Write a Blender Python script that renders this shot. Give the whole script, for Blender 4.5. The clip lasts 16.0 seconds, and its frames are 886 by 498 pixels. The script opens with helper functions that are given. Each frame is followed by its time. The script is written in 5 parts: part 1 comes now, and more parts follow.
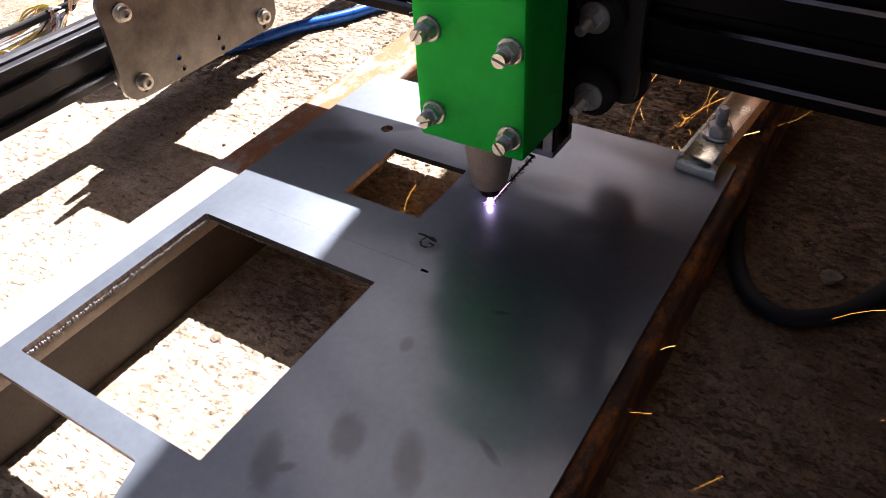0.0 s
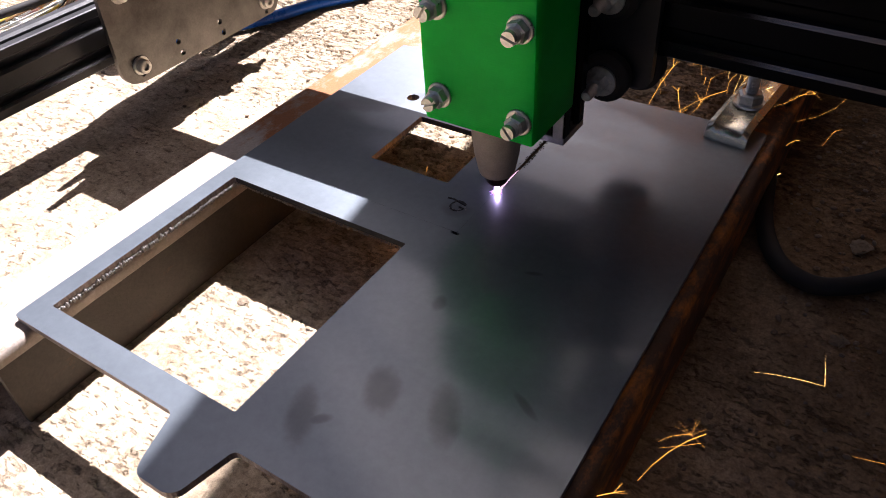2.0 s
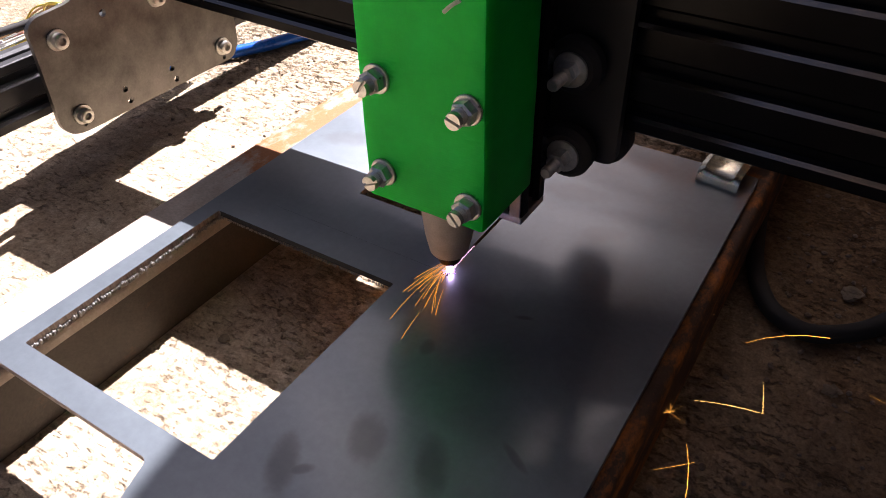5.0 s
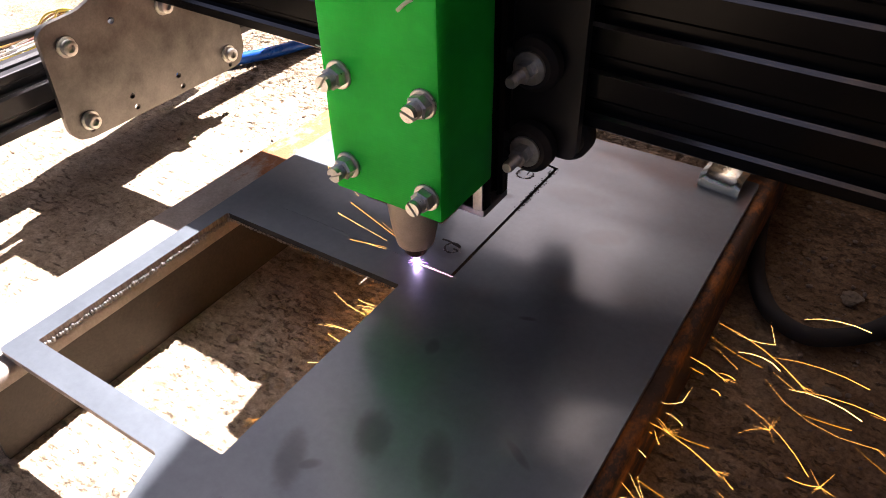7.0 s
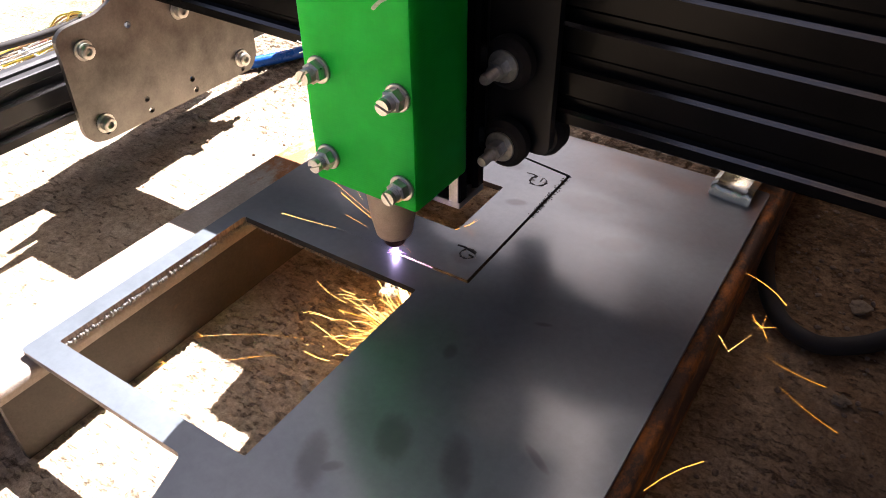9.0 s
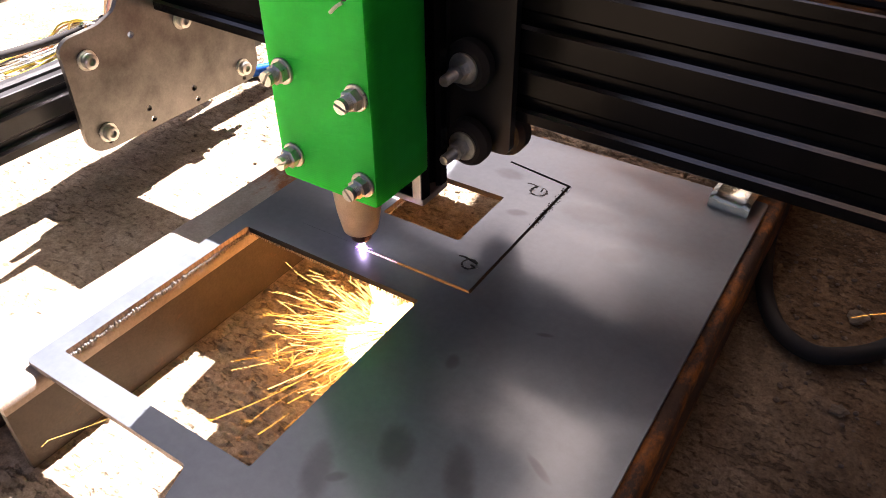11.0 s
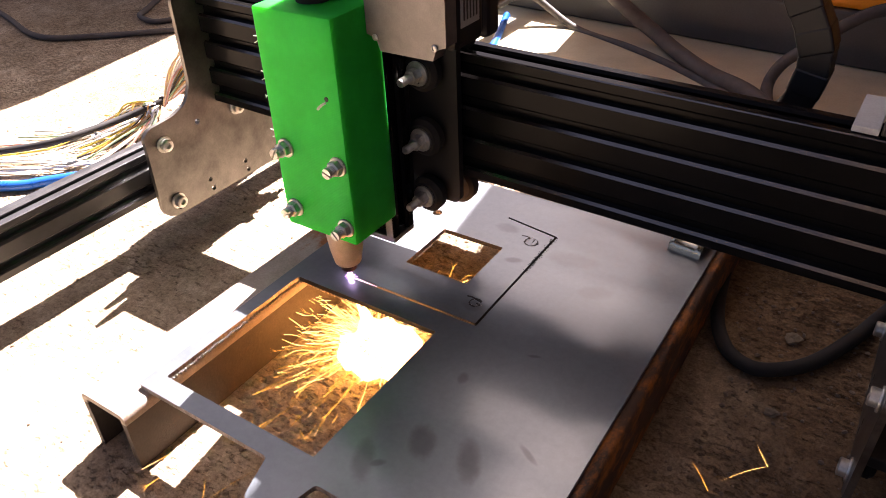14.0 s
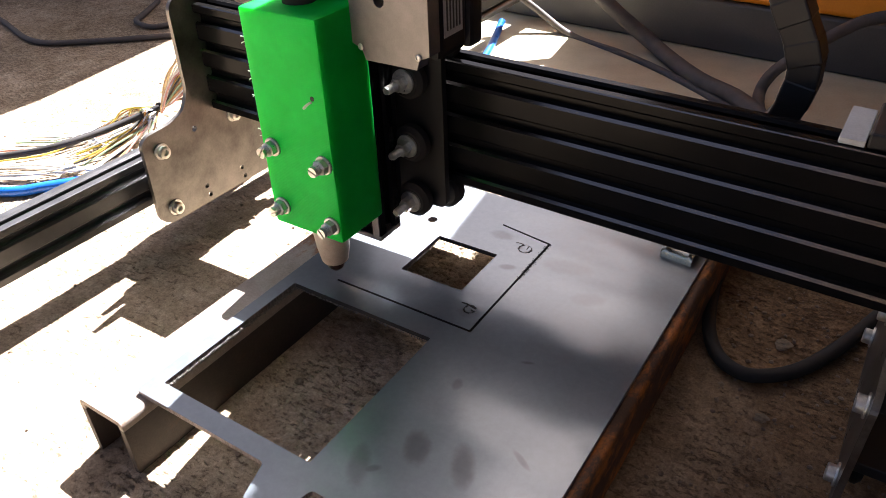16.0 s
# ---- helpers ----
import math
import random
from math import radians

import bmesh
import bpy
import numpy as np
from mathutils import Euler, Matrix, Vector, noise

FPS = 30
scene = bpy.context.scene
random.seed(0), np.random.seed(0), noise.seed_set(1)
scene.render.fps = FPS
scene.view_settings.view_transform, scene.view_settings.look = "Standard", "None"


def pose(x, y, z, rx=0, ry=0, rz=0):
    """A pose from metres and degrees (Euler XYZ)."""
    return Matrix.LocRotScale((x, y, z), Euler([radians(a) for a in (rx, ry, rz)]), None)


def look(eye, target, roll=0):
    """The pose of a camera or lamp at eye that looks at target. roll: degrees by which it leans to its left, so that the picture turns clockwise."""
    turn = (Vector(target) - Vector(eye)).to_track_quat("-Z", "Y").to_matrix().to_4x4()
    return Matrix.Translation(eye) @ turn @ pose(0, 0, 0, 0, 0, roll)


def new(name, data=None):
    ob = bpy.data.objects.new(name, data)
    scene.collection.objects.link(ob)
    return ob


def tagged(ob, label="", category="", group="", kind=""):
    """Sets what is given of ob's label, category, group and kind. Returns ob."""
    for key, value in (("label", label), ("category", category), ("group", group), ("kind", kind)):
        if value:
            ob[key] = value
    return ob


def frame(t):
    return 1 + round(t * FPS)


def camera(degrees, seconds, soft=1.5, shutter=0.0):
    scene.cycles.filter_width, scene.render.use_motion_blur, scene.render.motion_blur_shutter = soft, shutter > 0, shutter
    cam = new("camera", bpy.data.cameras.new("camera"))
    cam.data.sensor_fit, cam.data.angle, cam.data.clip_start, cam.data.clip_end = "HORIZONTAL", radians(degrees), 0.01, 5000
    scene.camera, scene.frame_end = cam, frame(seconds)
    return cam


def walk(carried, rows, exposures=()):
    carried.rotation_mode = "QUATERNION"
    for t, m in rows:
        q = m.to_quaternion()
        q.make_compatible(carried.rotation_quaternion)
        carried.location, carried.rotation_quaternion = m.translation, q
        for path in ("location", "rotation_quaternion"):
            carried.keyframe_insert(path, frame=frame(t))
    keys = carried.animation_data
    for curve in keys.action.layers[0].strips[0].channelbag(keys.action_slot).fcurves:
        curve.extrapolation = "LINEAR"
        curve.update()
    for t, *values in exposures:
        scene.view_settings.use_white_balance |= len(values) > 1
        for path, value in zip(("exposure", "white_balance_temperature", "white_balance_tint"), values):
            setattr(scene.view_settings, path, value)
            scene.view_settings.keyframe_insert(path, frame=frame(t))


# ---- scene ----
cam = camera(61.5, 16.0, 0.9)
PATH = [
    (0, (0.155, -0.173, 0.211), (-0.711, 1.082, -1.082), -3.9),
    (0.5, (0.151, -0.186, 0.206), (-0.715, 1.055, -1.101), -2.8),
    (1, (0.153, -0.182, 0.205), (-0.73, 1.063, -1.087), -4.1),
    (1.5, (0.151, -0.18, 0.203), (-0.708, 1.06, -1.111), -4.0),
    (2, (0.15, -0.186, 0.2), (-0.725, 1.055, -1.101), -3.7),
    (2.5, (0.148, -0.185, 0.202), (-0.729, 1.042, -1.111), -4.0),
    (3, (0.147, -0.183, 0.202), (-0.733, 1.063, -1.091), -4.2),
    (3.5, (0.146, -0.184, 0.202), (-0.749, 1.071, -1.072), -3.6),
    (4, (0.145, -0.177, 0.196), (-0.754, 1.062, -1.091), -3.8),
    (4.5, (0.143, -0.178, 0.199), (-0.713, 1.115, -1.065), -1.7),
    (7, (0.146, -0.185, 0.202), (-0.73, 1.125, -1.03), -1.4),
    (7.5, (0.144, -0.184, 0.201), (-0.718, 1.127, -1.038), -1.0),
    (8, (0.142, -0.186, 0.203), (-0.714, 1.137, -1.029), -0.6),
    (8.5, (0.141, -0.189, 0.204), (-0.73, 1.129, -1.023), -0.6),
    (10.8, (0.14, -0.195, 0.209), (-0.735, 1.133, -1.004), -0.7),
    (11, (0.139, -0.193, 0.209), (-0.731, 1.136, -1.006), -0.4),
    (11.5, (0.143, -0.196, 0.216), (-0.725, 1.143, -0.99), -0.5),
    (12, (0.173, -0.225, 0.254), (-0.706, 1.145, -0.907), -1.3),
    (12.5, (0.178, -0.246, 0.268), (-0.763, 1.108, -0.864), -2.4),
    (13, (0.179, -0.246, 0.266), (-0.739, 1.122, -0.868), -2.1),
    (13.5, (0.179, -0.251, 0.265), (-0.753, 1.114, -0.861), -2.3),
    (14, (0.18, -0.25, 0.266), (-0.757, 1.106, -0.867), -2.6),
    (14.5, (0.18, -0.252, 0.264), (-0.757, 1.107, -0.866), -2.5),
    (15, (0.178, -0.249, 0.267), (-0.74, 1.115, -0.872), -2.1),
    (15.5, (0.179, -0.248, 0.269), (-0.728, 1.129, -0.861), -1.6),
    (16, (0.182, -0.252, 0.271), (-0.747, 1.114, -0.856), -2.3),
]
EXPOSURES = [(0, 2.28, 6180, 22), (3.5, 2.03, 6150, 21), (7, 2.68, 6500, 23), (8.5, 2.84, 6400, 19), (11, 3.08, 6700, 23), (11.5, 3.0, 6650, 22), (12, 3.38, 7050, 27), (12.5, 3.24, 7000, 27), (13, 3.0, 6900, 26), (14.4, 3.02, 6800, 25), (15, 2.85, 6500, 18), (16, 3.10, 6300, 16)]
walk(cam, [(t, look(eye, target, roll)) for t, eye, target, roll in PATH], EXPOSURES)


# ---- light ----
SUN_X, SUN_Y = 0.115, -0.75          # run of a sunbeam for each metre that it falls
world = bpy.data.worlds.new("sky")
scene.world = world
world.use_nodes = True
wn = world.node_tree.nodes
sky = wn.new("ShaderNodeTexSky")
sky.sky_type = "NISHITA"
sky.sun_disc = False
sky.sun_elevation = math.atan2(1.0, math.hypot(SUN_X, SUN_Y))
sky.sun_rotation = math.atan2(-SUN_X, -SUN_Y)
sky.air_density, sky.dust_density, sky.ozone_density = 0.5, 4.5, 0.7
world.node_tree.links.new(sky.outputs[0], wn["Background"].inputs[0])
wn["Background"].inputs[1].default_value = 0.0238
sun = new("sun", bpy.data.lights.new("sun", "SUN"))
sun.data.energy, sun.data.angle, sun.data.color = 4.3, radians(0.3), (1.0, 0.98, 0.96)
sun.matrix_world = look((0, 0, 5), (SUN_X * 5, SUN_Y * 5, 0))


# ---- materials ----
def mat(name):
    m = bpy.data.materials.new(name)
    m.use_nodes = True
    return m, m.node_tree.nodes, m.node_tree.links, m.node_tree.nodes["Principled BSDF"]


def ramp(nodes, stops):
    r = nodes.new("ShaderNodeValToRGB")
    el = r.color_ramp.elements
    while len(el) < len(stops):
        el.new(0.5)
    for e, (p, c) in zip(el, stops):
        e.position, e.color = p, (*c, 1)
    return r


def noise_tex(nodes, links, scale, detail=6, rough=0.6, coord="Object", stretch=None):
    tc = nodes.new("ShaderNodeTexCoord")
    n = nodes.new("ShaderNodeTexNoise")
    n.inputs["Scale"].default_value, n.inputs["Detail"].default_value, n.inputs["Roughness"].default_value = scale, detail, rough
    src = tc.outputs[coord]
    if stretch:
        mp = nodes.new("ShaderNodeMapping")
        mp.inputs["Scale"].default_value = stretch
        links.new(src, mp.inputs[0])
        src = mp.outputs[0]
    links.new(src, n.inputs["Vector"])
    return n


def bump(nodes, links, height, bsdf, strength, dist, under=None):
    b = nodes.new("ShaderNodeBump")
    b.inputs["Strength"].default_value, b.inputs["Distance"].default_value = strength, dist
    links.new(height, b.inputs["Height"])
    if under is not None:
        links.new(under, b.inputs["Normal"])
    links.new(b.outputs[0], bsdf.inputs["Normal"])
    return b.outputs[0]


def mixc(nodes, links, fac, a, b, kind="MIX"):
    m = nodes.new("ShaderNodeMix")
    m.data_type, m.blend_type = "RGBA", kind
    for sock, v in ((m.inputs[0], fac), (m.inputs[6], a), (m.inputs[7], b)):
        if isinstance(v, (int, float)):
            sock.default_value = v
        elif isinstance(v, tuple):
            sock.default_value = (*v, 1)
        else:
            links.new(v, sock)
    return m.outputs[2]


def surface(name, base, dark, rough=0.5, metal=0.0, scale=60, grain=900, bumpy=0.15, dist=0.0004, rough_var=0.15, stretch=None):
    """A two-scale worn surface: broad stains between two colours, fine grain in relief and gloss."""
    m, n, l, b = mat(name)
    broad = noise_tex(n, l, scale, 5, 0.6, stretch=stretch)
    fine = noise_tex(n, l, grain, 3, 0.7, stretch=stretch)
    r = ramp(n, [(0.3, dark), (0.7, base)])
    l.new(broad.outputs[0], r.inputs[0])
    col = mixc(n, l, 0.25, r.outputs[0], fine.outputs[0], "OVERLAY")
    l.new(col, b.inputs["Base Color"])
    rr = n.new("ShaderNodeMapRange")
    rr.inputs[3].default_value, rr.inputs[4].default_value = max(0.02, rough - rough_var), min(1, rough + rough_var)
    l.new(broad.outputs[0], rr.inputs[0])
    l.new(rr.outputs[0], b.inputs["Roughness"])
    b.inputs["Metallic"].default_value = metal
    bump(n, l, fine.outputs[0], b, bumpy, dist)
    return m


def glow(name, color, strength):
    m, n, l, b = mat(name)
    b.inputs["Base Color"].default_value = (0.1, 0.05, 0.02, 1)
    b.inputs["Emission Color"].default_value = (*color, 1)
    b.inputs["Emission Strength"].default_value = strength
    return m


def ground_material():
    m, n, l, b = mat("rough_concrete")
    broad = noise_tex(n, l, 5, 6, 0.65)
    mid = noise_tex(n, l, 45, 6, 0.7)
    fine = noise_tex(n, l, 620, 5, 0.8)
    r = ramp(n, [(0.28, (0.278, 0.216, 0.152)), (0.5, (0.396, 0.322, 0.238)), (0.72, (0.520, 0.443, 0.345))])
    l.new(mid.outputs[0], r.inputs[0])
    r2 = ramp(n, [(0.3, (0.70, 0.67, 0.60)), (0.7, (1, 1, 1))])
    l.new(broad.outputs[0], r2.inputs[0])
    c = mixc(n, l, 0.8, r.outputs[0], r2.outputs[0], "MULTIPLY")
    grain = ramp(n, [(0.36, (0.26, 0.23, 0.20)), (0.60, (0.88, 0.87, 0.84))])
    l.new(fine.outputs[0], grain.inputs[0])
    c = mixc(n, l, 0.46, c, grain.outputs[0], "OVERLAY")
    clump = ramp(n, [(0.38, (0.30, 0.28, 0.26)), (0.62, (0.74, 0.72, 0.68))])
    l.new(noise_tex(n, l, 170, 5, 0.75).outputs[0], clump.inputs[0])
    c = mixc(n, l, 0.36, c, clump.outputs[0], "OVERLAY")
    flake = noise_tex(n, l, 270, 6, 0.72, stretch=(0.55, 1.3, 1))
    gate = noise_tex(n, l, 9, 4, 0.65)
    edge = n.new("ShaderNodeMath")
    edge.operation = "MULTIPLY_ADD"
    l.new(gate.outputs[0], edge.inputs[0])
    edge.inputs[1].default_value = -0.35
    geo = n.new("ShaderNodeNewGeometry")
    sep = n.new("ShaderNodeSeparateXYZ")
    l.new(geo.outputs["Position"], sep.inputs[0])
    back = n.new("ShaderNodeMapRange")
    back.inputs[1].default_value, back.inputs[2].default_value, back.inputs[4].default_value = 0.08, 0.20, -0.055
    l.new(sep.outputs[1], back.inputs[0])
    rougher = n.new("ShaderNodeMath")
    l.new(flake.outputs[0], rougher.inputs[0])
    l.new(back.outputs[0], rougher.inputs[1])
    l.new(rougher.outputs[0], edge.inputs[2])
    # pits are darkened in colour too, imitating the small shadows within them
    pit = ramp(n, [(0.218, (0.07, 0.06, 0.05)), (0.256, (1, 1, 1))])
    l.new(edge.outputs[0], pit.inputs[0])
    pits = pit.outputs[0]
    c = mixc(n, l, 0.38, c, pits, "MULTIPLY")
    # floor colour darkened towards the right and back, standing in for shade there
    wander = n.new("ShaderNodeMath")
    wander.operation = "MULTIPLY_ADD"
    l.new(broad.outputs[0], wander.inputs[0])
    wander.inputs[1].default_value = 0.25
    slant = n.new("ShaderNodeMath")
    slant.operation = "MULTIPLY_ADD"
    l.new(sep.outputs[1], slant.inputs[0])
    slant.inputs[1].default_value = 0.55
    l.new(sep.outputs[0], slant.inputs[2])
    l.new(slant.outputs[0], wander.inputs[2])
    right_shade = ramp(n, [(0.20, (0, 0, 0)), (0.33, (1, 1, 1))])
    l.new(wander.outputs[0], right_shade.inputs[0])
    c = mixc(n, l, right_shade.outputs[0], c, mixc(n, l, 1.0, c, (0.47, 0.38, 0.30), "MULTIPLY"))
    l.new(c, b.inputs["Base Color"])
    b.inputs["Roughness"].default_value = 0.95
    b.inputs["Specular IOR Level"].default_value = 0.2
    n1 = bump(n, l, pits, b, 0.95, 0.0016)
    bump(n, l, fine.outputs[0], b, 0.55, 0.0010, n1)
    return m


def plate_material():
    """Blue-grey mill scale with handling marks: smears of fingers, soot and light scratches."""
    m, n, l, b = mat("mild_steel_plate")
    broad = noise_tex(n, l, 14, 5, 0.6)
    fine = noise_tex(n, l, 260, 5, 0.7)
    scr = noise_tex(n, l, 60, 4, 0.6, stretch=(0.25, 6, 1))
    r = ramp(n, [(0.25, (0.125, 0.146, 0.163)), (0.75, (0.170, 0.196, 0.216))])
    l.new(broad.outputs[0], r.inputs[0])
    c = mixc(n, l, 0.18, r.outputs[0], fine.outputs[0], "OVERLAY")
    geo = n.new("ShaderNodeNewGeometry")
    sep = n.new("ShaderNodeSeparateXYZ")
    l.new(geo.outputs["Position"], sep.inputs[0])

    def calc(op, a, bb):
        k = n.new("ShaderNodeMath")
        k.operation = op
        for s, v in zip(k.inputs, (a, bb)):
            if isinstance(v, (int, float)):
                s.default_value = v
            else:
                l.new(v, s)
        return k.outputs[0]

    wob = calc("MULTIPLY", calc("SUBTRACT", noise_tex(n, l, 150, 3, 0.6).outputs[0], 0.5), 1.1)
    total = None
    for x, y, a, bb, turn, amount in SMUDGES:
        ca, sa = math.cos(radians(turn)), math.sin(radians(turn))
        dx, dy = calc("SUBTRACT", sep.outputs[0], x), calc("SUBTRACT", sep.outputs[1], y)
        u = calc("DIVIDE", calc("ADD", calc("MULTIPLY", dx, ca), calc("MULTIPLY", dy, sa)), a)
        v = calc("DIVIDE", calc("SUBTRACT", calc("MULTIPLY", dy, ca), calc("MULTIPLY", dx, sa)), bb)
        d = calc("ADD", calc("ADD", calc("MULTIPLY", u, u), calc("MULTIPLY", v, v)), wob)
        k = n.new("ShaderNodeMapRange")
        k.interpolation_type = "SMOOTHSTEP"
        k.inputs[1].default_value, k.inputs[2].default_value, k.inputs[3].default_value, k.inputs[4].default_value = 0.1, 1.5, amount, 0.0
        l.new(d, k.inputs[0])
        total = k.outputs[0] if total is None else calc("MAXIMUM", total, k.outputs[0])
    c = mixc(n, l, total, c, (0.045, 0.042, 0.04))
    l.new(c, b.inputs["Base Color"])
    b.inputs["Metallic"].default_value = 0.70
    b.inputs["Coat Weight"].default_value, b.inputs["Coat IOR"].default_value, b.inputs["Coat Roughness"].default_value = 0.9, 1.5, 0.19
    rr = n.new("ShaderNodeMapRange")
    rr.inputs[3].default_value, rr.inputs[4].default_value = 0.38, 0.48
    l.new(broad.outputs[0], rr.inputs[0])
    l.new(calc("ADD", rr.outputs[0], calc("MULTIPLY", total, 0.15)), b.inputs["Roughness"])
    # rolled sheet is never quite flat
    wave = noise_tex(n, l, 17, 1.5, 0.4, stretch=(0.8, 1.5, 1))
    n0 = bump(n, l, wave.outputs[0], b, 1.0, 0.0022)
    n1 = bump(n, l, fine.outputs[0], b, 0.10, 0.0002, n0)
    bump(n, l, scr.outputs[0], b, 0.05, 0.0002, n1)
    l.new(n0, b.inputs["Coat Normal"])
    return m


def plastic_material():
    m, n, l, b = mat("green_printed_plastic")
    tc = n.new("ShaderNodeTexCoord")
    w = n.new("ShaderNodeTexWave")
    w.bands_direction = "Z"
    w.inputs["Scale"].default_value = 330
    w.inputs["Distortion"].default_value = 0.6
    l.new(tc.outputs["Object"], w.inputs["Vector"])
    broad = noise_tex(n, l, 45, 4, 0.6)
    r = ramp(n, [(0.3, (0.001, 0.50, 0.045)), (0.7, (0.002, 0.62, 0.065))])
    l.new(broad.outputs[0], r.inputs[0])
    l.new(r.outputs[0], b.inputs["Base Color"])
    b.inputs["Roughness"].default_value = 0.5
    b.inputs["Specular IOR Level"].default_value = 0.12
    b.inputs["Subsurface Weight"].default_value = 0.6
    b.inputs["Subsurface Radius"].default_value = (0.2, 1.0, 0.3)
    b.inputs["Subsurface Scale"].default_value = 0.012
    bump(n, l, w.outputs[0], b, 0.2, 0.0002)
    return m


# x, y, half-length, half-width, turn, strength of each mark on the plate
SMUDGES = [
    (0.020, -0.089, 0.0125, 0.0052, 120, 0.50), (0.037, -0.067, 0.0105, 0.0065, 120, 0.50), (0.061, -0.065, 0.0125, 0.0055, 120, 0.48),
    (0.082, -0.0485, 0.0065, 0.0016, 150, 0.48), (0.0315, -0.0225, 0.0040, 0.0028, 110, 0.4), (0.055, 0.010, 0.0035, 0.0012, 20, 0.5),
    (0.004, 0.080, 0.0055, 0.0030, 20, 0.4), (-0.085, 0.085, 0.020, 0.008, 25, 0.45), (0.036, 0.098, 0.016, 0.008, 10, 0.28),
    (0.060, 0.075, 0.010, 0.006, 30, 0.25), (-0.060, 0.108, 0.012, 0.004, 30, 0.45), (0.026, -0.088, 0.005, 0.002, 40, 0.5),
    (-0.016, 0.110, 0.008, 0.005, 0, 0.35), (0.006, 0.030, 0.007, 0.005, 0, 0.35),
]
GROUND = ground_material()
STEEL = plate_material()
def rust_material(name, steel, dark, orange, share, far=0.0):
    """Brown scaled steel with streaks of orange rust drawn out along the bar."""
    m, n, l, b = mat(name)
    broad = noise_tex(n, l, 30, 5, 0.65)
    streak = noise_tex(n, l, 55, 6, 0.75, stretch=(1.1, 0.6, 1.1))
    fine = noise_tex(n, l, 700, 4, 0.7)
    r = ramp(n, [(0.3, dark), (0.7, steel)])
    l.new(broad.outputs[0], r.inputs[0])
    mask = ramp(n, [(share, (0, 0, 0)), (share + 0.14, (1, 1, 1))])
    geo = n.new("ShaderNodeNewGeometry")
    sep = n.new("ShaderNodeSeparateXYZ")
    l.new(geo.outputs["Position"], sep.inputs[0])
    away = n.new("ShaderNodeMapRange")
    away.inputs[1].default_value, away.inputs[2].default_value, away.inputs[4].default_value = 0.01, 0.06, far
    l.new(sep.outputs[1], away.inputs[0])
    more = n.new("ShaderNodeMath")
    l.new(streak.outputs[0], more.inputs[0])
    l.new(away.outputs[0], more.inputs[1])
    l.new(more.outputs[0], mask.inputs[0])
    c = mixc(n, l, mask.outputs[0], r.outputs[0], orange)
    c = mixc(n, l, 0.4, c, fine.outputs[0], "OVERLAY")
    l.new(c, b.inputs["Base Color"])
    b.inputs["Roughness"].default_value = 0.72
    b.inputs["Metallic"].default_value = 0.15
    bump(n, l, fine.outputs[0], b, 0.5, 0.0005)
    return m


LEFT_RUST = rust_material("brown_channel_steel", (0.40, 0.35, 0.30), (0.26, 0.21, 0.17), (0.27, 0.100, 0.028), 0.60, 0.24)
# darker steel for the left channel's flanges: their shade is put into the colour
SHADED_FLANGE = rust_material("shaded_channel_flange", (0.068, 0.056, 0.045), (0.040, 0.033, 0.027), (0.12, 0.065, 0.035), 0.60)
RUST = rust_material("rusty_channel_steel", (0.135, 0.072, 0.040), (0.062, 0.038, 0.026), (0.48, 0.17, 0.035), 0.49)
CUT_EDGE = surface("cut_steel_edge", (0.36, 0.31, 0.30), (0.13, 0.11, 0.105), 0.5, 0.7, 500, 1500, 0.8, 0.0006, 0.15, (1, 1, 0.12))
DROSS = surface("dross", (0.30, 0.28, 0.26), (0.12, 0.11, 0.10), 0.6, 0.5, 500, 2000, 0.7, 0.0005)
SOOT = surface("burnt_slag", (0.03, 0.028, 0.026), (0.012, 0.011, 0.010), 0.75, 0.2, 300, 2000, 0.7, 0.0004)
GREEN = plastic_material()
STRAND = surface("pale_plastic_strand", (0.50, 0.62, 0.48), (0.38, 0.50, 0.36), 0.5, 0.0, 400, 2000, 0.1, 0.0001)
ZINC = surface("zinc_plated_steel", (0.72, 0.70, 0.64), (0.50, 0.49, 0.45), 0.34, 0.72, 400, 2500, 0.15, 0.0001)
INOX = surface("brushed_steel_plate", (0.235, 0.220, 0.200), (0.085, 0.080, 0.073), 0.40, 0.9, 40, 700, 0.15, 0.0002, 0.26)
BLACK_ALU = surface("black_anodised_aluminium", (0.008, 0.0076, 0.0076), (0.006, 0.006, 0.006), 0.22, 0.0, 60, 1500, 0.05, 0.0001, 0.05)
BLACK_ALU.node_tree.nodes["Principled BSDF"].inputs["Specular IOR Level"].default_value = 0.08
LIP_SHINE = surface("painted_lip_highlight", (0.27, 0.255, 0.235), (0.20, 0.185, 0.170), 0.22, 1.0, 30, 900, 0.05, 0.0001, 0.05)
RAIL_ALU = surface("dusty_black_aluminium", (0.055, 0.055, 0.057), (0.030, 0.030, 0.031), 0.34, 0.0, 60, 1500, 0.08, 0.0001, 0.08)
BLACK = surface("black_painted_metal", (0.014, 0.013, 0.013), (0.008, 0.008, 0.008), 0.5, 0.1, 60, 1200, 0.15, 0.0002)
RUBBER = surface("black_rubber", (0.024, 0.021, 0.018), (0.012, 0.011, 0.010), 0.8, 0.0, 120, 1800, 0.2, 0.0002)
GREY_RUBBER = surface("dusty_grey_rubber", (0.11, 0.095, 0.085), (0.06, 0.052, 0.048), 0.7, 0.0, 60, 900, 0.25, 0.0003)
ALU = surface("bare_aluminium", (0.55, 0.55, 0.54), (0.42, 0.42, 0.41), 0.35, 1.0, 80, 1500, 0.1, 0.0001)
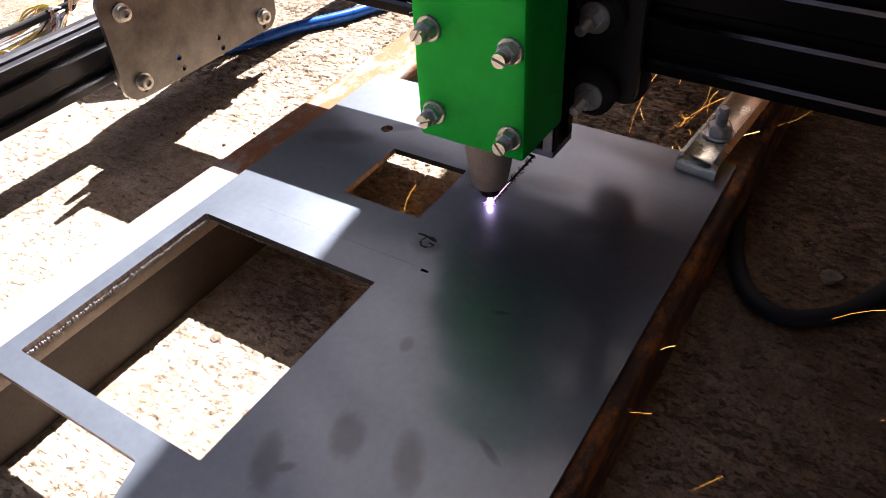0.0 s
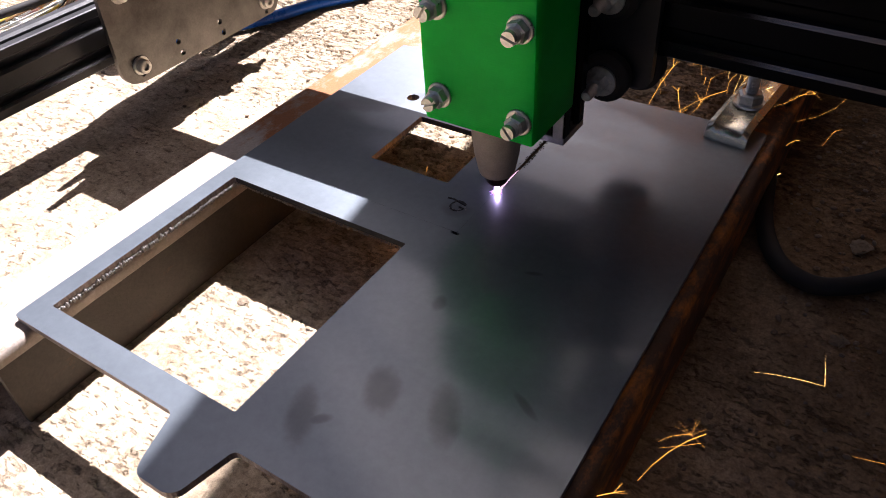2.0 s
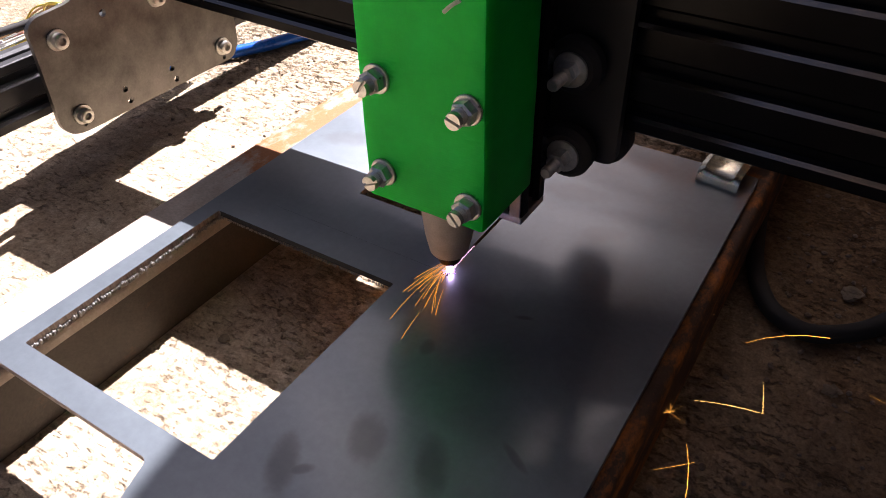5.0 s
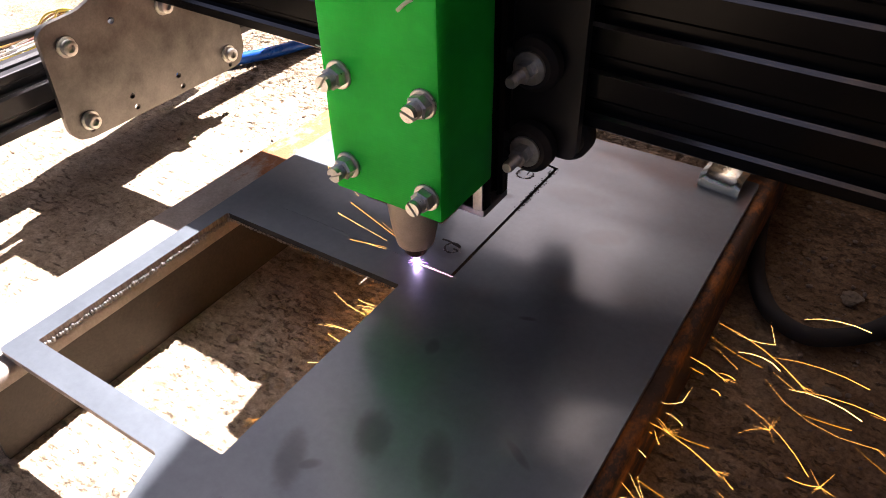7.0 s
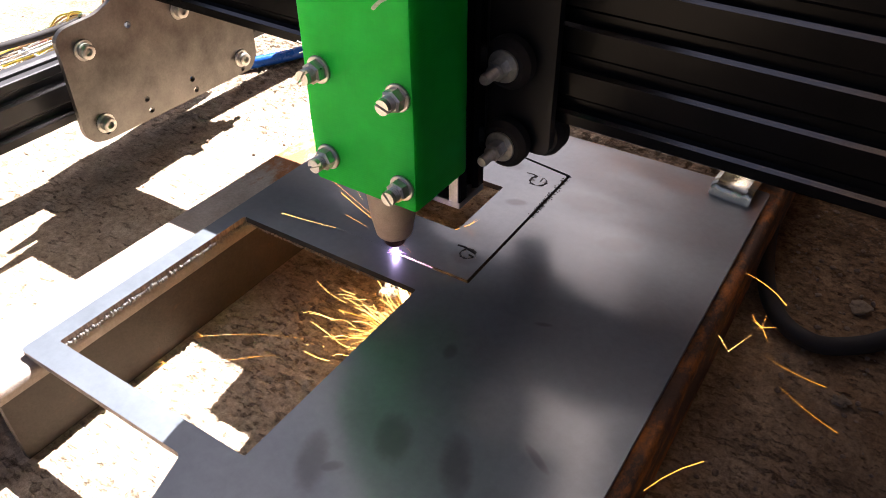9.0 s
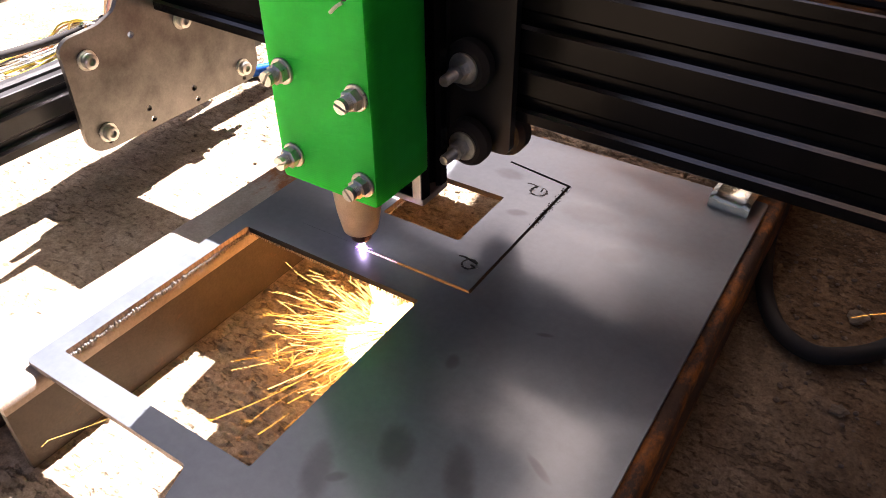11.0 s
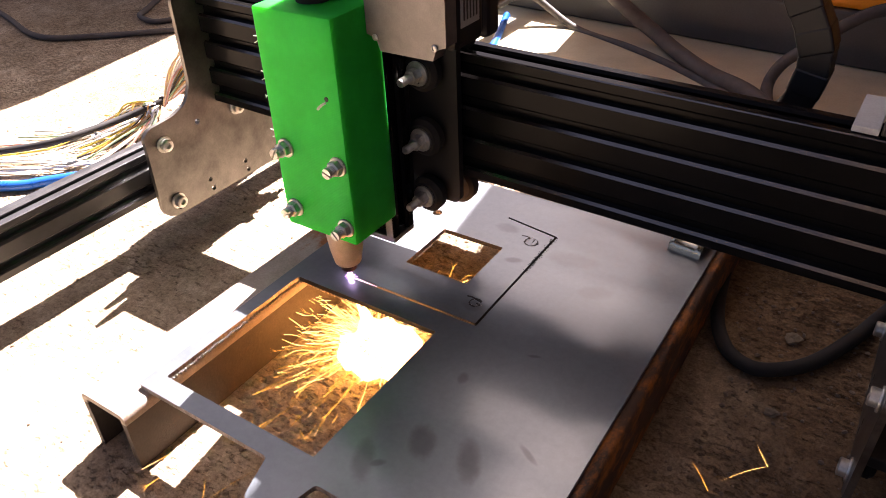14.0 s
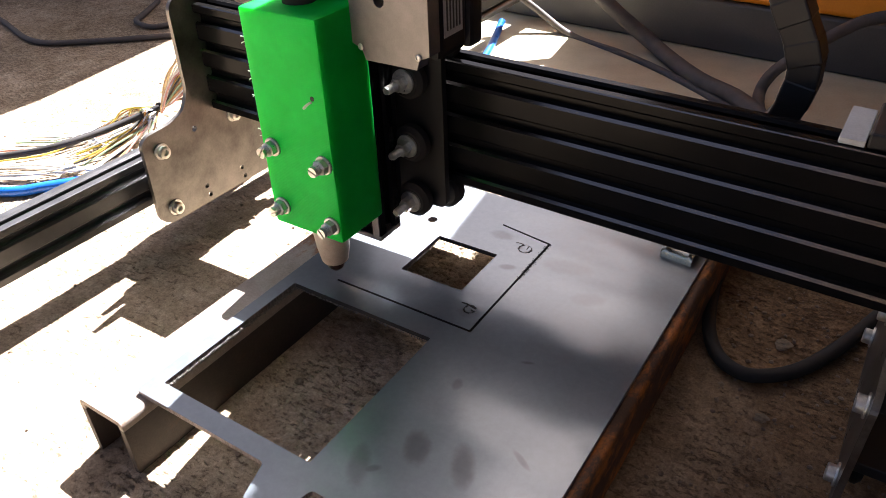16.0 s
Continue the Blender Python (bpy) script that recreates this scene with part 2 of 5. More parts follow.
MOTOR = surface("cast_motor_flange", (0.27, 0.25, 0.235), (0.20, 0.185, 0.175), 0.5, 0.6, 120, 1500, 0.2, 0.0002)
CERAMIC = surface("pale_nozzle_cup", (0.56, 0.45, 0.35), (0.42, 0.33, 0.25), 0.5, 0.0, 150, 1500, 0.15, 0.0002)
COPPER = surface("scorched_copper", (0.14, 0.07, 0.05), (0.04, 0.025, 0.02), 0.4, 0.9, 300, 1500, 0.2, 0.0002)
BLUE = surface("blue_air_hose", (0.012, 0.13, 0.60), (0.008, 0.09, 0.45), 0.3, 0.0, 80, 1500, 0.05, 0.0001)
YELLOW_ZINC = surface("yellow_zinc_steel", (0.80, 0.72, 0.52), (0.60, 0.54, 0.40), 0.24, 0.85, 90, 1500, 0.2, 0.0003)
CABINET = surface("dark_grey_sheet_metal", (0.085, 0.080, 0.072), (0.055, 0.052, 0.047), 0.5, 0.1, 8, 600, 0.1, 0.0002)
ORANGE = surface("orange_paint", (0.80, 0.27, 0.01), (0.70, 0.22, 0.008), 0.4, 0.0, 8, 600, 0.06, 0.0002)
SLAB = surface("smooth_beige_cement", (0.64, 0.57, 0.39), (0.47, 0.41, 0.27), 0.8, 0.0, 14, 500, 0.25, 0.0006)
GRIT = surface("brown_grit", (0.27, 0.20, 0.14), (0.14, 0.10, 0.07), 0.95, 0.0, 250, 1200, 0.8, 0.0008)
STONE = surface("pale_stone", (0.26, 0.20, 0.135), (0.14, 0.105, 0.07), 0.95, 0.0, 250, 1200, 0.8, 0.0008)
SHADE_ROOF = surface("added_roof_sheet", (0.20, 0.18, 0.16), (0.12, 0.10, 0.09), 0.8, 0.0, 3, 60, 0.2, 0.001)
WALL = surface("grey_plaster", (0.13, 0.12, 0.108), (0.085, 0.08, 0.072), 0.9, 0.0, 2, 90, 0.3, 0.002)
PAPER = surface("white_paper_label", (0.62, 0.62, 0.60), (0.50, 0.50, 0.48), 0.7, 0.0, 60, 900, 0.05, 0.0001)
WIRE_COLOURS = [(0.62, 0.45, 0.25), (0.70, 0.68, 0.62), (0.65, 0.35, 0.10), (0.42, 0.25, 0.12), (0.36, 0.50, 0.30), (0.75, 0.75, 0.72), (0.50, 0.50, 0.54), (0.60, 0.30, 0.24), (0.70, 0.55, 0.10), (0.05, 0.045, 0.04), (0.75, 0.75, 0.72)]
WIRES = [surface("wire_insulation", c, tuple(v * 0.7 for v in c), 0.4, 0.0, 100, 1500, 0.05, 0.0001) for c in WIRE_COLOURS]
ARC = glow("plasma_arc", (0.80, 0.62, 1.0), 8)
ARC_HALO = glow("violet_arc_edge", (0.55, 0.25, 1.0), 0.9)
SPARK = glow("hot_spark", (1.0, 0.42, 0.06), 0.5)
SPARK_WHITE = glow("white_hot_spark", (1.0, 0.56, 0.14), 1.0)
EMBER = glow("dull_ember", (1.0, 0.40, 0.02), 0.27)
KERF_GLOW = glow("glowing_cut_edge", (1.0, 0.60, 0.85), 0.35)
MOLTEN = glow("molten_metal", (1.0, 0.40, 0.10), 5.0)


# ---- mesh tools ----
def done(name, bm, material, parent=None, label="", smooth=False):
    me = bpy.data.meshes.new(name)
    bmesh.ops.recalc_face_normals(bm, faces=bm.faces)
    if smooth:
        for f in bm.faces:
            f.smooth = True
    bm.to_mesh(me)
    bm.free()
    if smooth:
        me.set_sharp_from_angle(angle=radians(40))
    for mm in (material if isinstance(material, (list, tuple)) else [material]):
        me.materials.append(mm)
    ob = new(name, me)
    if parent:
        ob.parent = parent
    if label:
        ob["label"] = label
    return ob


def part(name, bm, material, parent, label="", smooth=False):
    return done(name, bm, material, parent, label, smooth)


def thing(name, label, category, group="", kind="", at=None):
    e = new(name)
    e.empty_display_size = 0.02
    if at is not None:
        e.matrix_world = at
    return tagged(e, label, category, group, kind)


def box(bm, x0, x1, y0, y1, z0, z1, bevel=0.0, m=None):
    vs = bmesh.ops.create_cube(bm, size=1)["verts"]
    for v in vs:
        v.co = Vector((x0 + (v.co.x + 0.5) * (x1 - x0), y0 + (v.co.y + 0.5) * (y1 - y0), z0 + (v.co.z + 0.5) * (z1 - z0)))
    if bevel:
        es = list({e for v in vs for e in v.link_edges})
        vs = list({v for f in bmesh.ops.bevel(bm, geom=es, offset=bevel, segments=2, affect="EDGES", profile=0.5)["faces"] for v in f.verts})
    if m is not None:
        bmesh.ops.transform(bm, matrix=m, verts=vs)
    return vs


def boxed(x0, x1, y0, y1, z0, z1, bevel=0.0):
    bm = bmesh.new()
    box(bm, x0, x1, y0, y1, z0, z1, bevel)
    return bm


def lathe(bm, profile, m=None, seg=24):
    """Rings (radius, height) about z, closed at both ends."""
    rings = []
    for r, z in profile:
        rings.append([bm.verts.new((r * math.cos(2 * math.pi * i / seg), r * math.sin(2 * math.pi * i / seg), z)) for i in range(seg)])
    for a, b in zip(rings, rings[1:]):
        for i in range(seg):
            bm.faces.new((a[i], a[(i + 1) % seg], b[(i + 1) % seg], b[i]))
    bm.faces.new(rings[0][::-1])
    bm.faces.new(rings[-1])
    vs = [v for r in rings for v in r]
    if m is not None:
        bmesh.ops.transform(bm, matrix=m, verts=vs)
    return vs


def smooth_path(points, steps=6):
    pts = [Vector(p) for p in points]
    pts = [pts[0] * 2 - pts[1]] + pts + [pts[-1] * 2 - pts[-2]]
    out = []
    for i in range(1, len(pts) - 2):
        p0, p1, p2, p3 = pts[i - 1:i + 3]
        for s in range(steps):
            t = s / steps
            out.append(0.5 * (2 * p1 + (p2 - p0) * t + (2 * p0 - 5 * p1 + 4 * p2 - p3) * t * t + (3 * p1 - p0 - 3 * p2 + p3) * t ** 3))
    out.append(pts[-2])
    return out


def tube(bm, points, radius, seg=10, steps=6, taper=None):
    pts = smooth_path(points, steps) if steps else [Vector(p) for p in points]
    rings = []
    up = Vector((0, 0, 1))
    for i, p in enumerate(pts):
        d = (pts[min(i + 1, len(pts) - 1)] - pts[max(i - 1, 0)]).normalized()
        side = d.cross(up)
        if side.length < 1e-3:
            side = d.cross(Vector((1, 0, 0)))
        side.normalize()
        top = side.cross(d)
        r = radius * (taper(i / (len(pts) - 1)) if taper else 1)
        rings.append([bm.verts.new(p + (side * math.cos(2 * math.pi * k / seg) + top * math.sin(2 * math.pi * k / seg)) * r) for k in range(seg)])
    for a, b in zip(rings, rings[1:]):
        for k in range(seg):
            bm.faces.new((a[k], a[(k + 1) % seg], b[(k + 1) % seg], b[k]))
    bm.faces.new(rings[0][::-1])
    bm.faces.new(rings[-1])


def outline_solid(bm, outer, holes, z0, z1):
    """A flat solid with holes through it, from loops in x and y."""
    loops = [outer] + holes
    edges = []
    for loop in loops:
        vs = [bm.verts.new((x, y, z1)) for x, y in loop]
        edges += [bm.edges.new((vs[i], vs[(i + 1) % len(vs)])) for i in range(len(vs))]
    faces = [f for f in bmesh.ops.triangle_fill(bm, edges=edges, use_beauty=True, use_dissolve=False)["geom"] if isinstance(f, bmesh.types.BMFace)]
    up = bmesh.ops.extrude_face_region(bm, geom=faces)["geom"]
    for v in up:
        if isinstance(v, bmesh.types.BMVert):
            v.co.z = z0


def circle(x, y, r, n=14):
    return [(x + r * math.cos(2 * math.pi * i / n), y + r * math.sin(2 * math.pi * i / n)) for i in range(n)]


def rounded(points, radius, n=4):
    """Rounds the corners of a loop."""
    out = []
    k = len(points)
    for i in range(k):
        p, a, b = Vector(points[i]), Vector(points[i - 1]), Vector(points[(i + 1) % k])
        r = min(radius, (a - p).length * 0.45, (b - p).length * 0.45)
        s, e = p + (a - p).normalized() * r, p + (b - p).normalized() * r
        for j in range(n + 1):
            t = j / n
            q = s * (1 - t) ** 2 + p * 2 * t * (1 - t) + e * t * t
            out.append((q.x, q.y))
    return out


def slot_side(length_mm, centres):
    """Points along one face of a slotted profile, as (along, depth) in millimetres."""
    out = [(0.6, 0)]
    for c in centres:
        out += [(c - 4.6, 0), (c - 3.1, 1.6), (c - 3.1, 2.0), (c - 5.4, 2.0), (c - 5.4, 4.2), (c - 3.2, 6.0), (c + 3.2, 6.0), (c + 5.4, 4.2), (c + 5.4, 2.0), (c + 3.1, 2.0), (c + 3.1, 1.6), (c + 4.6, 0)]
    return out + [(length_mm - 0.6, 0)]


def slotted_profile(width, height):
    """Closed section, in metres, of an aluminium extrusion with a slot every 20 mm; width and height in millimetres."""
    ch = [10 + 20 * i for i in range(height // 20)]
    cw = [10 + 20 * i for i in range(width // 20)]
    pts = [(a, d) for a, d in slot_side(width, cw)]
    pts += [(width - d, a) for a, d in slot_side(height, ch)]
    pts += [(width - a, height - d) for a, d in slot_side(width, cw)]
    pts += [(d, height - a) for a, d in slot_side(height, ch)]
    return [(x / 1000, y / 1000) for x, y in pts]


def extrusion(width, height, length, m):
    """Slotted bar along local z: section in x (width) and y (height), placed by m."""
    bm = bmesh.new()
    sec = slotted_profile(width, height)
    a = [bm.verts.new((x, y, 0)) for x, y in sec]
    b = [bm.verts.new((x, y, length)) for x, y in sec]
    for i in range(len(sec)):
        j = (i + 1) % len(sec)
        bm.faces.new((a[i], a[j], b[j], b[i]))
    bm.faces.new(a[::-1])
    bm.faces.new(b)
    bmesh.ops.transform(bm, matrix=m, verts=bm.verts)
    return bm


ALONG_X = Matrix(((0, 0, 1, 0), (1, 0, 0, 0), (0, 1, 0, 0), (0, 0, 0, 1)))     # section x,y -> world y,z
ALONG_Y = Matrix(((1, 0, 0, 0), (0, 0, 1, 0), (0, 1, 0, 0), (0, 0, 0, 1)))     # section x,y -> world x,z
TO_FRONT = Matrix.Rotation(radians(90), 4, "X")                                # local z -> world -y
TO_RIGHT = Matrix.Rotation(radians(90), 4, "Y")                                # local z -> world +x


def hexagon(r):
    return [(r * math.cos(math.pi * i / 3), r * math.sin(math.pi * i / 3)) for i in range(6)]


def bolt_with_nut(parent, m, turn=0.0, stick=0.0045):
    """A slotted machine screw end with nut and washer; local z points away from the surface."""
    w = bmesh.new()
    lathe(w, [(0.0052, 0), (0.0053, 0.0003), (0.0053, 0.0009), (0.0050, 0.0012), (0.0030, 0.0012)], m)
    washer = part("washer", w, ZINC, parent, smooth=True)
    nb = bmesh.new()
    a = [nb.verts.new((x, y, 0.0012)) for x, y in hexagon(0.0043)]
    b = [nb.verts.new((x, y, 0.0045)) for x, y in hexagon(0.0043)]
    c = [nb.verts.new((x, y, 0.0051)) for x, y in hexagon(0.0034)]
    for lo, hi in ((a, b), (b, c)):
        for i in range(6):
            nb.faces.new((lo[i], lo[(i + 1) % 6], hi[(i + 1) % 6], hi[i]))
    nb.faces.new(c)
    nb.faces.new(a[::-1])
    bmesh.ops.transform(nb, matrix=m @ pose(0, 0, 0, 0, 0, turn), verts=nb.verts)
    part("nut", nb, ZINC, parent)
    sb = bmesh.new()
    top = 0.0051 + stick
    for s in (-1, 1):
        half = [(0.0030 * math.cos(t), 0.0030 * math.sin(t)) for t in [math.pi * (0.06 + 0.88 * i / 10) for i in range(11)]]
        half = [(x, s * max(y, 0.0005)) for x, y in half]
        lo = [sb.verts.new((x, y, top - 0.0016)) for x, y in half]
        hi = [sb.verts.new((x * 0.93, y * 0.95, top)) for x, y in half]
        for i in range(len(half)):
            j = (i + 1) % len(half)
            sb.faces.new((lo[i], lo[j], hi[j], hi[i]))
        sb.faces.new(hi)
        sb.faces.new(lo)
    prof = [(0.0029, 0.004)]
    z = 0.005
    while z < top - 0.0018:
        prof += [(0.0030, z), (0.0026, z + 0.0004)]
        z += 0.0008
    prof += [(0.0030, top - 0.0017), (0.0030, top - 0.0015)]
    lathe(sb, prof, None, 16)
    bmesh.ops.transform(sb, matrix=m @ pose(0, 0, 0, 0, 0, turn + 25), verts=sb.verts)
    part("screw", sb, ZINC, parent, "zinc screw with a slotted end", smooth=True)


def cap_screw(parent, m, r=0.0043, h=0.005, washer=True):
    """A socket head screw; local z points away from the surface."""
    bm = bmesh.new()
    if washer:
        lathe(bm, [(0.0058, 0), (0.006, 0.0004), (0.0058, 0.001), (0.003, 0.001)], m)
    lathe(bm, [(r, 0.0008), (r, h - 0.0004), (r - 0.0005, h), (r * 0.52, h), (r * 0.5, h - 0.0024), (0.0002, h - 0.0024)], m, 18)
    part("cap_screw", bm, ZINC, parent, "steel socket head screw", smooth=True)


# ---- the place ----
FLOOR = -0.041


def value_noise(x, y, seed):
    """Smooth noise between 0 and 1 on a unit lattice."""
    xi, yi = np.floor(x).astype(np.int64), np.floor(y).astype(np.int64)
    u, v = x - xi, y - yi
    u, v = u * u * (3 - 2 * u), v * v * (3 - 2 * v)

    def corner(i, j):
        h = (i * 374761393 + j * 668265263 + seed * 974711) & 0xFFFFFFFF
        h = ((h ^ (h >> 13)) * 1274126177) & 0xFFFFFFFF
        return ((h ^ (h >> 16)) & 0xFFFF) / 65535.0

    low = corner(xi, yi) * (1 - u) + corner(xi + 1, yi) * u
    high = corner(xi, yi + 1) * (1 - u) + corner(xi + 1, yi + 1) * u
    return low * (1 - v) + high * v


def layered(x, y, scale, octaves, seed):
    total, weight, amount = 0.0, 0.0, 1.0
    for k in range(octaves):
        total = total + amount * value_noise(x * scale * 2 ** k, y * scale * 2 ** k, seed + k)
        weight += amount
        amount *= 0.55
    return total / weight


def rough_ground():
    """One sheet out to the horizon, finely broken near the machine: low swells, and flaked shallow pits with sharp rims."""
    xs = np.concatenate((-np.geomspace(30, 0.75, 14), np.arange(-0.70, -0.46, 0.003), np.arange(-0.46, 0.26, 0.0009), np.arange(0.26, 0.42, 0.003), np.geomspace(0.5, 30, 14)))
    ys = np.concatenate((-np.geomspace(30, 0.35, 14), np.arange(-0.30, 0.36, 0.0009), np.arange(0.36, 0.75, 0.003), np.geomspace(0.8, 30, 14)))
    gx, gy = np.meshgrid(xs, ys)
    swell = layered(gx, gy, 12, 3, 5)
    patch = layered(gx, gy, 14, 3, 31)
    back = np.clip((gy - 0.06) / 0.12, 0, 1)
    rim = layered(gx * 0.6 + 0.01 * swell, gy * 1.25, 170, 3, 9)
    broken = layered(gx, gy, 210, 2, 23)
    crack = np.clip(1.3 - np.abs(rim - 0.5) / 0.045, 0, 1) * np.clip((broken - (0.59 - 0.22 * patch - 0.12 * back)) / 0.06, 0, 1)
    flake = layered(gx * 0.7, gy * 1.2, 330, 2, 45)
    chip = np.clip(((0.13 + 0.10 * patch) - flake) / 0.05, 0, 1)
    crumb = 0.55 * layered(gx, gy, 380, 2, 17) + 0.45 * layered(gx, gy, 130, 3, 61)
    near = np.clip((gx + 0.50) / 0.06, 0, 1) * np.clip((0.40 - gy) / 0.06, 0, 1)
    trodden = np.clip((gx - 0.06) / 0.05, 0, 1)
    even = np.clip((-0.135 - gx) / 0.02, 0, 1) * (1 - back)
    deep = ((0.0014 + 0.0020 * back) * (1 - 0.75 * even) * (1 - trodden) + 0.0003 * trodden) * near
    z = FLOOR + np.minimum(0, -0.0012 * (1 - swell) - deep * np.maximum(crack, chip) - (0.0003 + 0.0024 * trodden) * near * (1 - crumb) + 0.0007)
    ny, nx = gx.shape
    k = np.arange(nx * ny).reshape(ny, nx)
    faces = np.stack((k[:-1, :-1], k[:-1, 1:], k[1:, 1:], k[1:, :-1]), -1).reshape(-1, 4)
    me = bpy.data.meshes.new("ground")
    me.vertices.add(nx * ny)
    me.vertices.foreach_set("co", np.stack((gx, gy, z), -1).astype(np.float32).ravel())
    me.loops.add(faces.size)
    me.loops.foreach_set("vertex_index", faces.astype(np.int32).ravel())
    me.polygons.add(len(faces))
    me.polygons.foreach_set("loop_start", np.arange(0, faces.size, 4, dtype=np.int32))
    me.update(calc_edges=True)
    me.validate()
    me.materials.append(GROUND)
    return new("ground", me)


def setting():
    tagged(rough_ground(), "dusty pitted brown concrete floor with sun patches", "floor", kind="structure")
    # north and west walls are unseen, added to cast shade; east closes the place
    for name, x0, x1, y0, y1, h in (("wall_north", -0.167, 6.0, 0.88, 1.04, 5.4), ("wall_east", 4.0, 4.15, -5, 0.876, 1.6), ("wall_west", -2.6, -0.717, 0.72, 0.80, 0.83)):
        tagged(done(name, boxed(x0, x1, y0, y1, FLOOR, h), WALL), "plain grey plaster wall, unseen, added to block light", "wall", kind="structure")
    # unseen sheet overhead, added to keep sky light off the right side
    tagged(done("ceiling", boxed(0.12, 6.0, -4.0, 0.876, 2.60, 2.66), SHADE_ROOF), "unseen roof sheet added to darken the right side", "roof", kind="structure")
    bm = boxed(-0.60, 0.9, 0.385, 0.66, FLOOR - 0.02, FLOOR + 0.003, 0.001)
    tagged(done("pavement", bm, SLAB), "smooth pale beige cement slab behind the machine", "slab", kind="structure")
    # crumbs of grit on the concrete
    rng = random.Random(4)
    ball = bmesh.new()
    bmesh.ops.create_icosphere(ball, subdivisions=1, radius=1.0)
    ball.verts.ensure_lookup_table()
    corners = [v.co.copy() for v in ball.verts]
    sides = [[v.index for v in f.verts] for f in ball.faces]
    ball.free()
    points, faces = [], []
    for i in range(3000):
        x, y = (rng.uniform(-0.6, 0.35), rng.uniform(-0.3, 0.26)) if i < 900 else (rng.uniform(0.115, 0.30), rng.uniform(-0.22, 0.27))
        if -0.14 < x < -0.095 or 0.10 < x < 0.125:
            continue
        r = 0.0003 + 0.0013 * rng.random() ** 4
        s = Matrix.Diagonal((r * rng.uniform(0.7, 1.5), r * rng.uniform(0.7, 1.3), r * rng.uniform(0.5, 0.9), 1))
        m = pose(x, y, FLOOR + r * 0.3, 0, 0, rng.uniform(0, 360)) @ s
        n = len(points)
        points.extend(m @ c for c in corners)
        faces.extend([n + k for k in side] for side in sides)
    crumbs = bpy.data.meshes.new("grit")
    crumbs.from_pydata(points, [], faces)
    bm = bmesh.new()
    bm.from_mesh(crumbs)
    bpy.data.meshes.remove(crumbs)
    tagged(done("grit", bm, GRIT), "loose grit scattered over the concrete", "grit", kind="stuff")


def stone(x, y, size, seed, label):
    rng = random.Random(seed)
    bm = bmesh.new()
    bmesh.ops.create_icosphere(bm, subdivisions=3, radius=size)
    for v in bm.verts:
        p = v.co * (1.0 / size) + Vector((seed, 0, 0))
        v.co *= 0.8 + 0.55 * noise.noise(p * 1.2) + 0.25 * noise.noise(p * 3.1)
        v.co.z *= 0.28
    low = min(v.co.z for v in bm.verts)
    bmesh.ops.transform(bm, matrix=pose(x, y, FLOOR - low - 0.0006, 0, 0, rng.uniform(0, 360)), verts=bm.verts)
    tagged(done("stone", bm, STONE), label, "stone")


# cut line of the torch: along y, then along x
CUT_X, CUT_Y, KERF = 0.0155, 0.0160, 0.0015
T_CORNER, FEED, T_END = 5.25, 0.0104, 14.62


def tip(t):
    """Where the torch stands over the plate at t seconds."""
    if t < T_CORNER:
        return CUT_X, CUT_Y + FEED * (T_CORNER - t)
    return CUT_X - 0.01005 * (min(t, T_END) - T_CORNER), CUT_Y


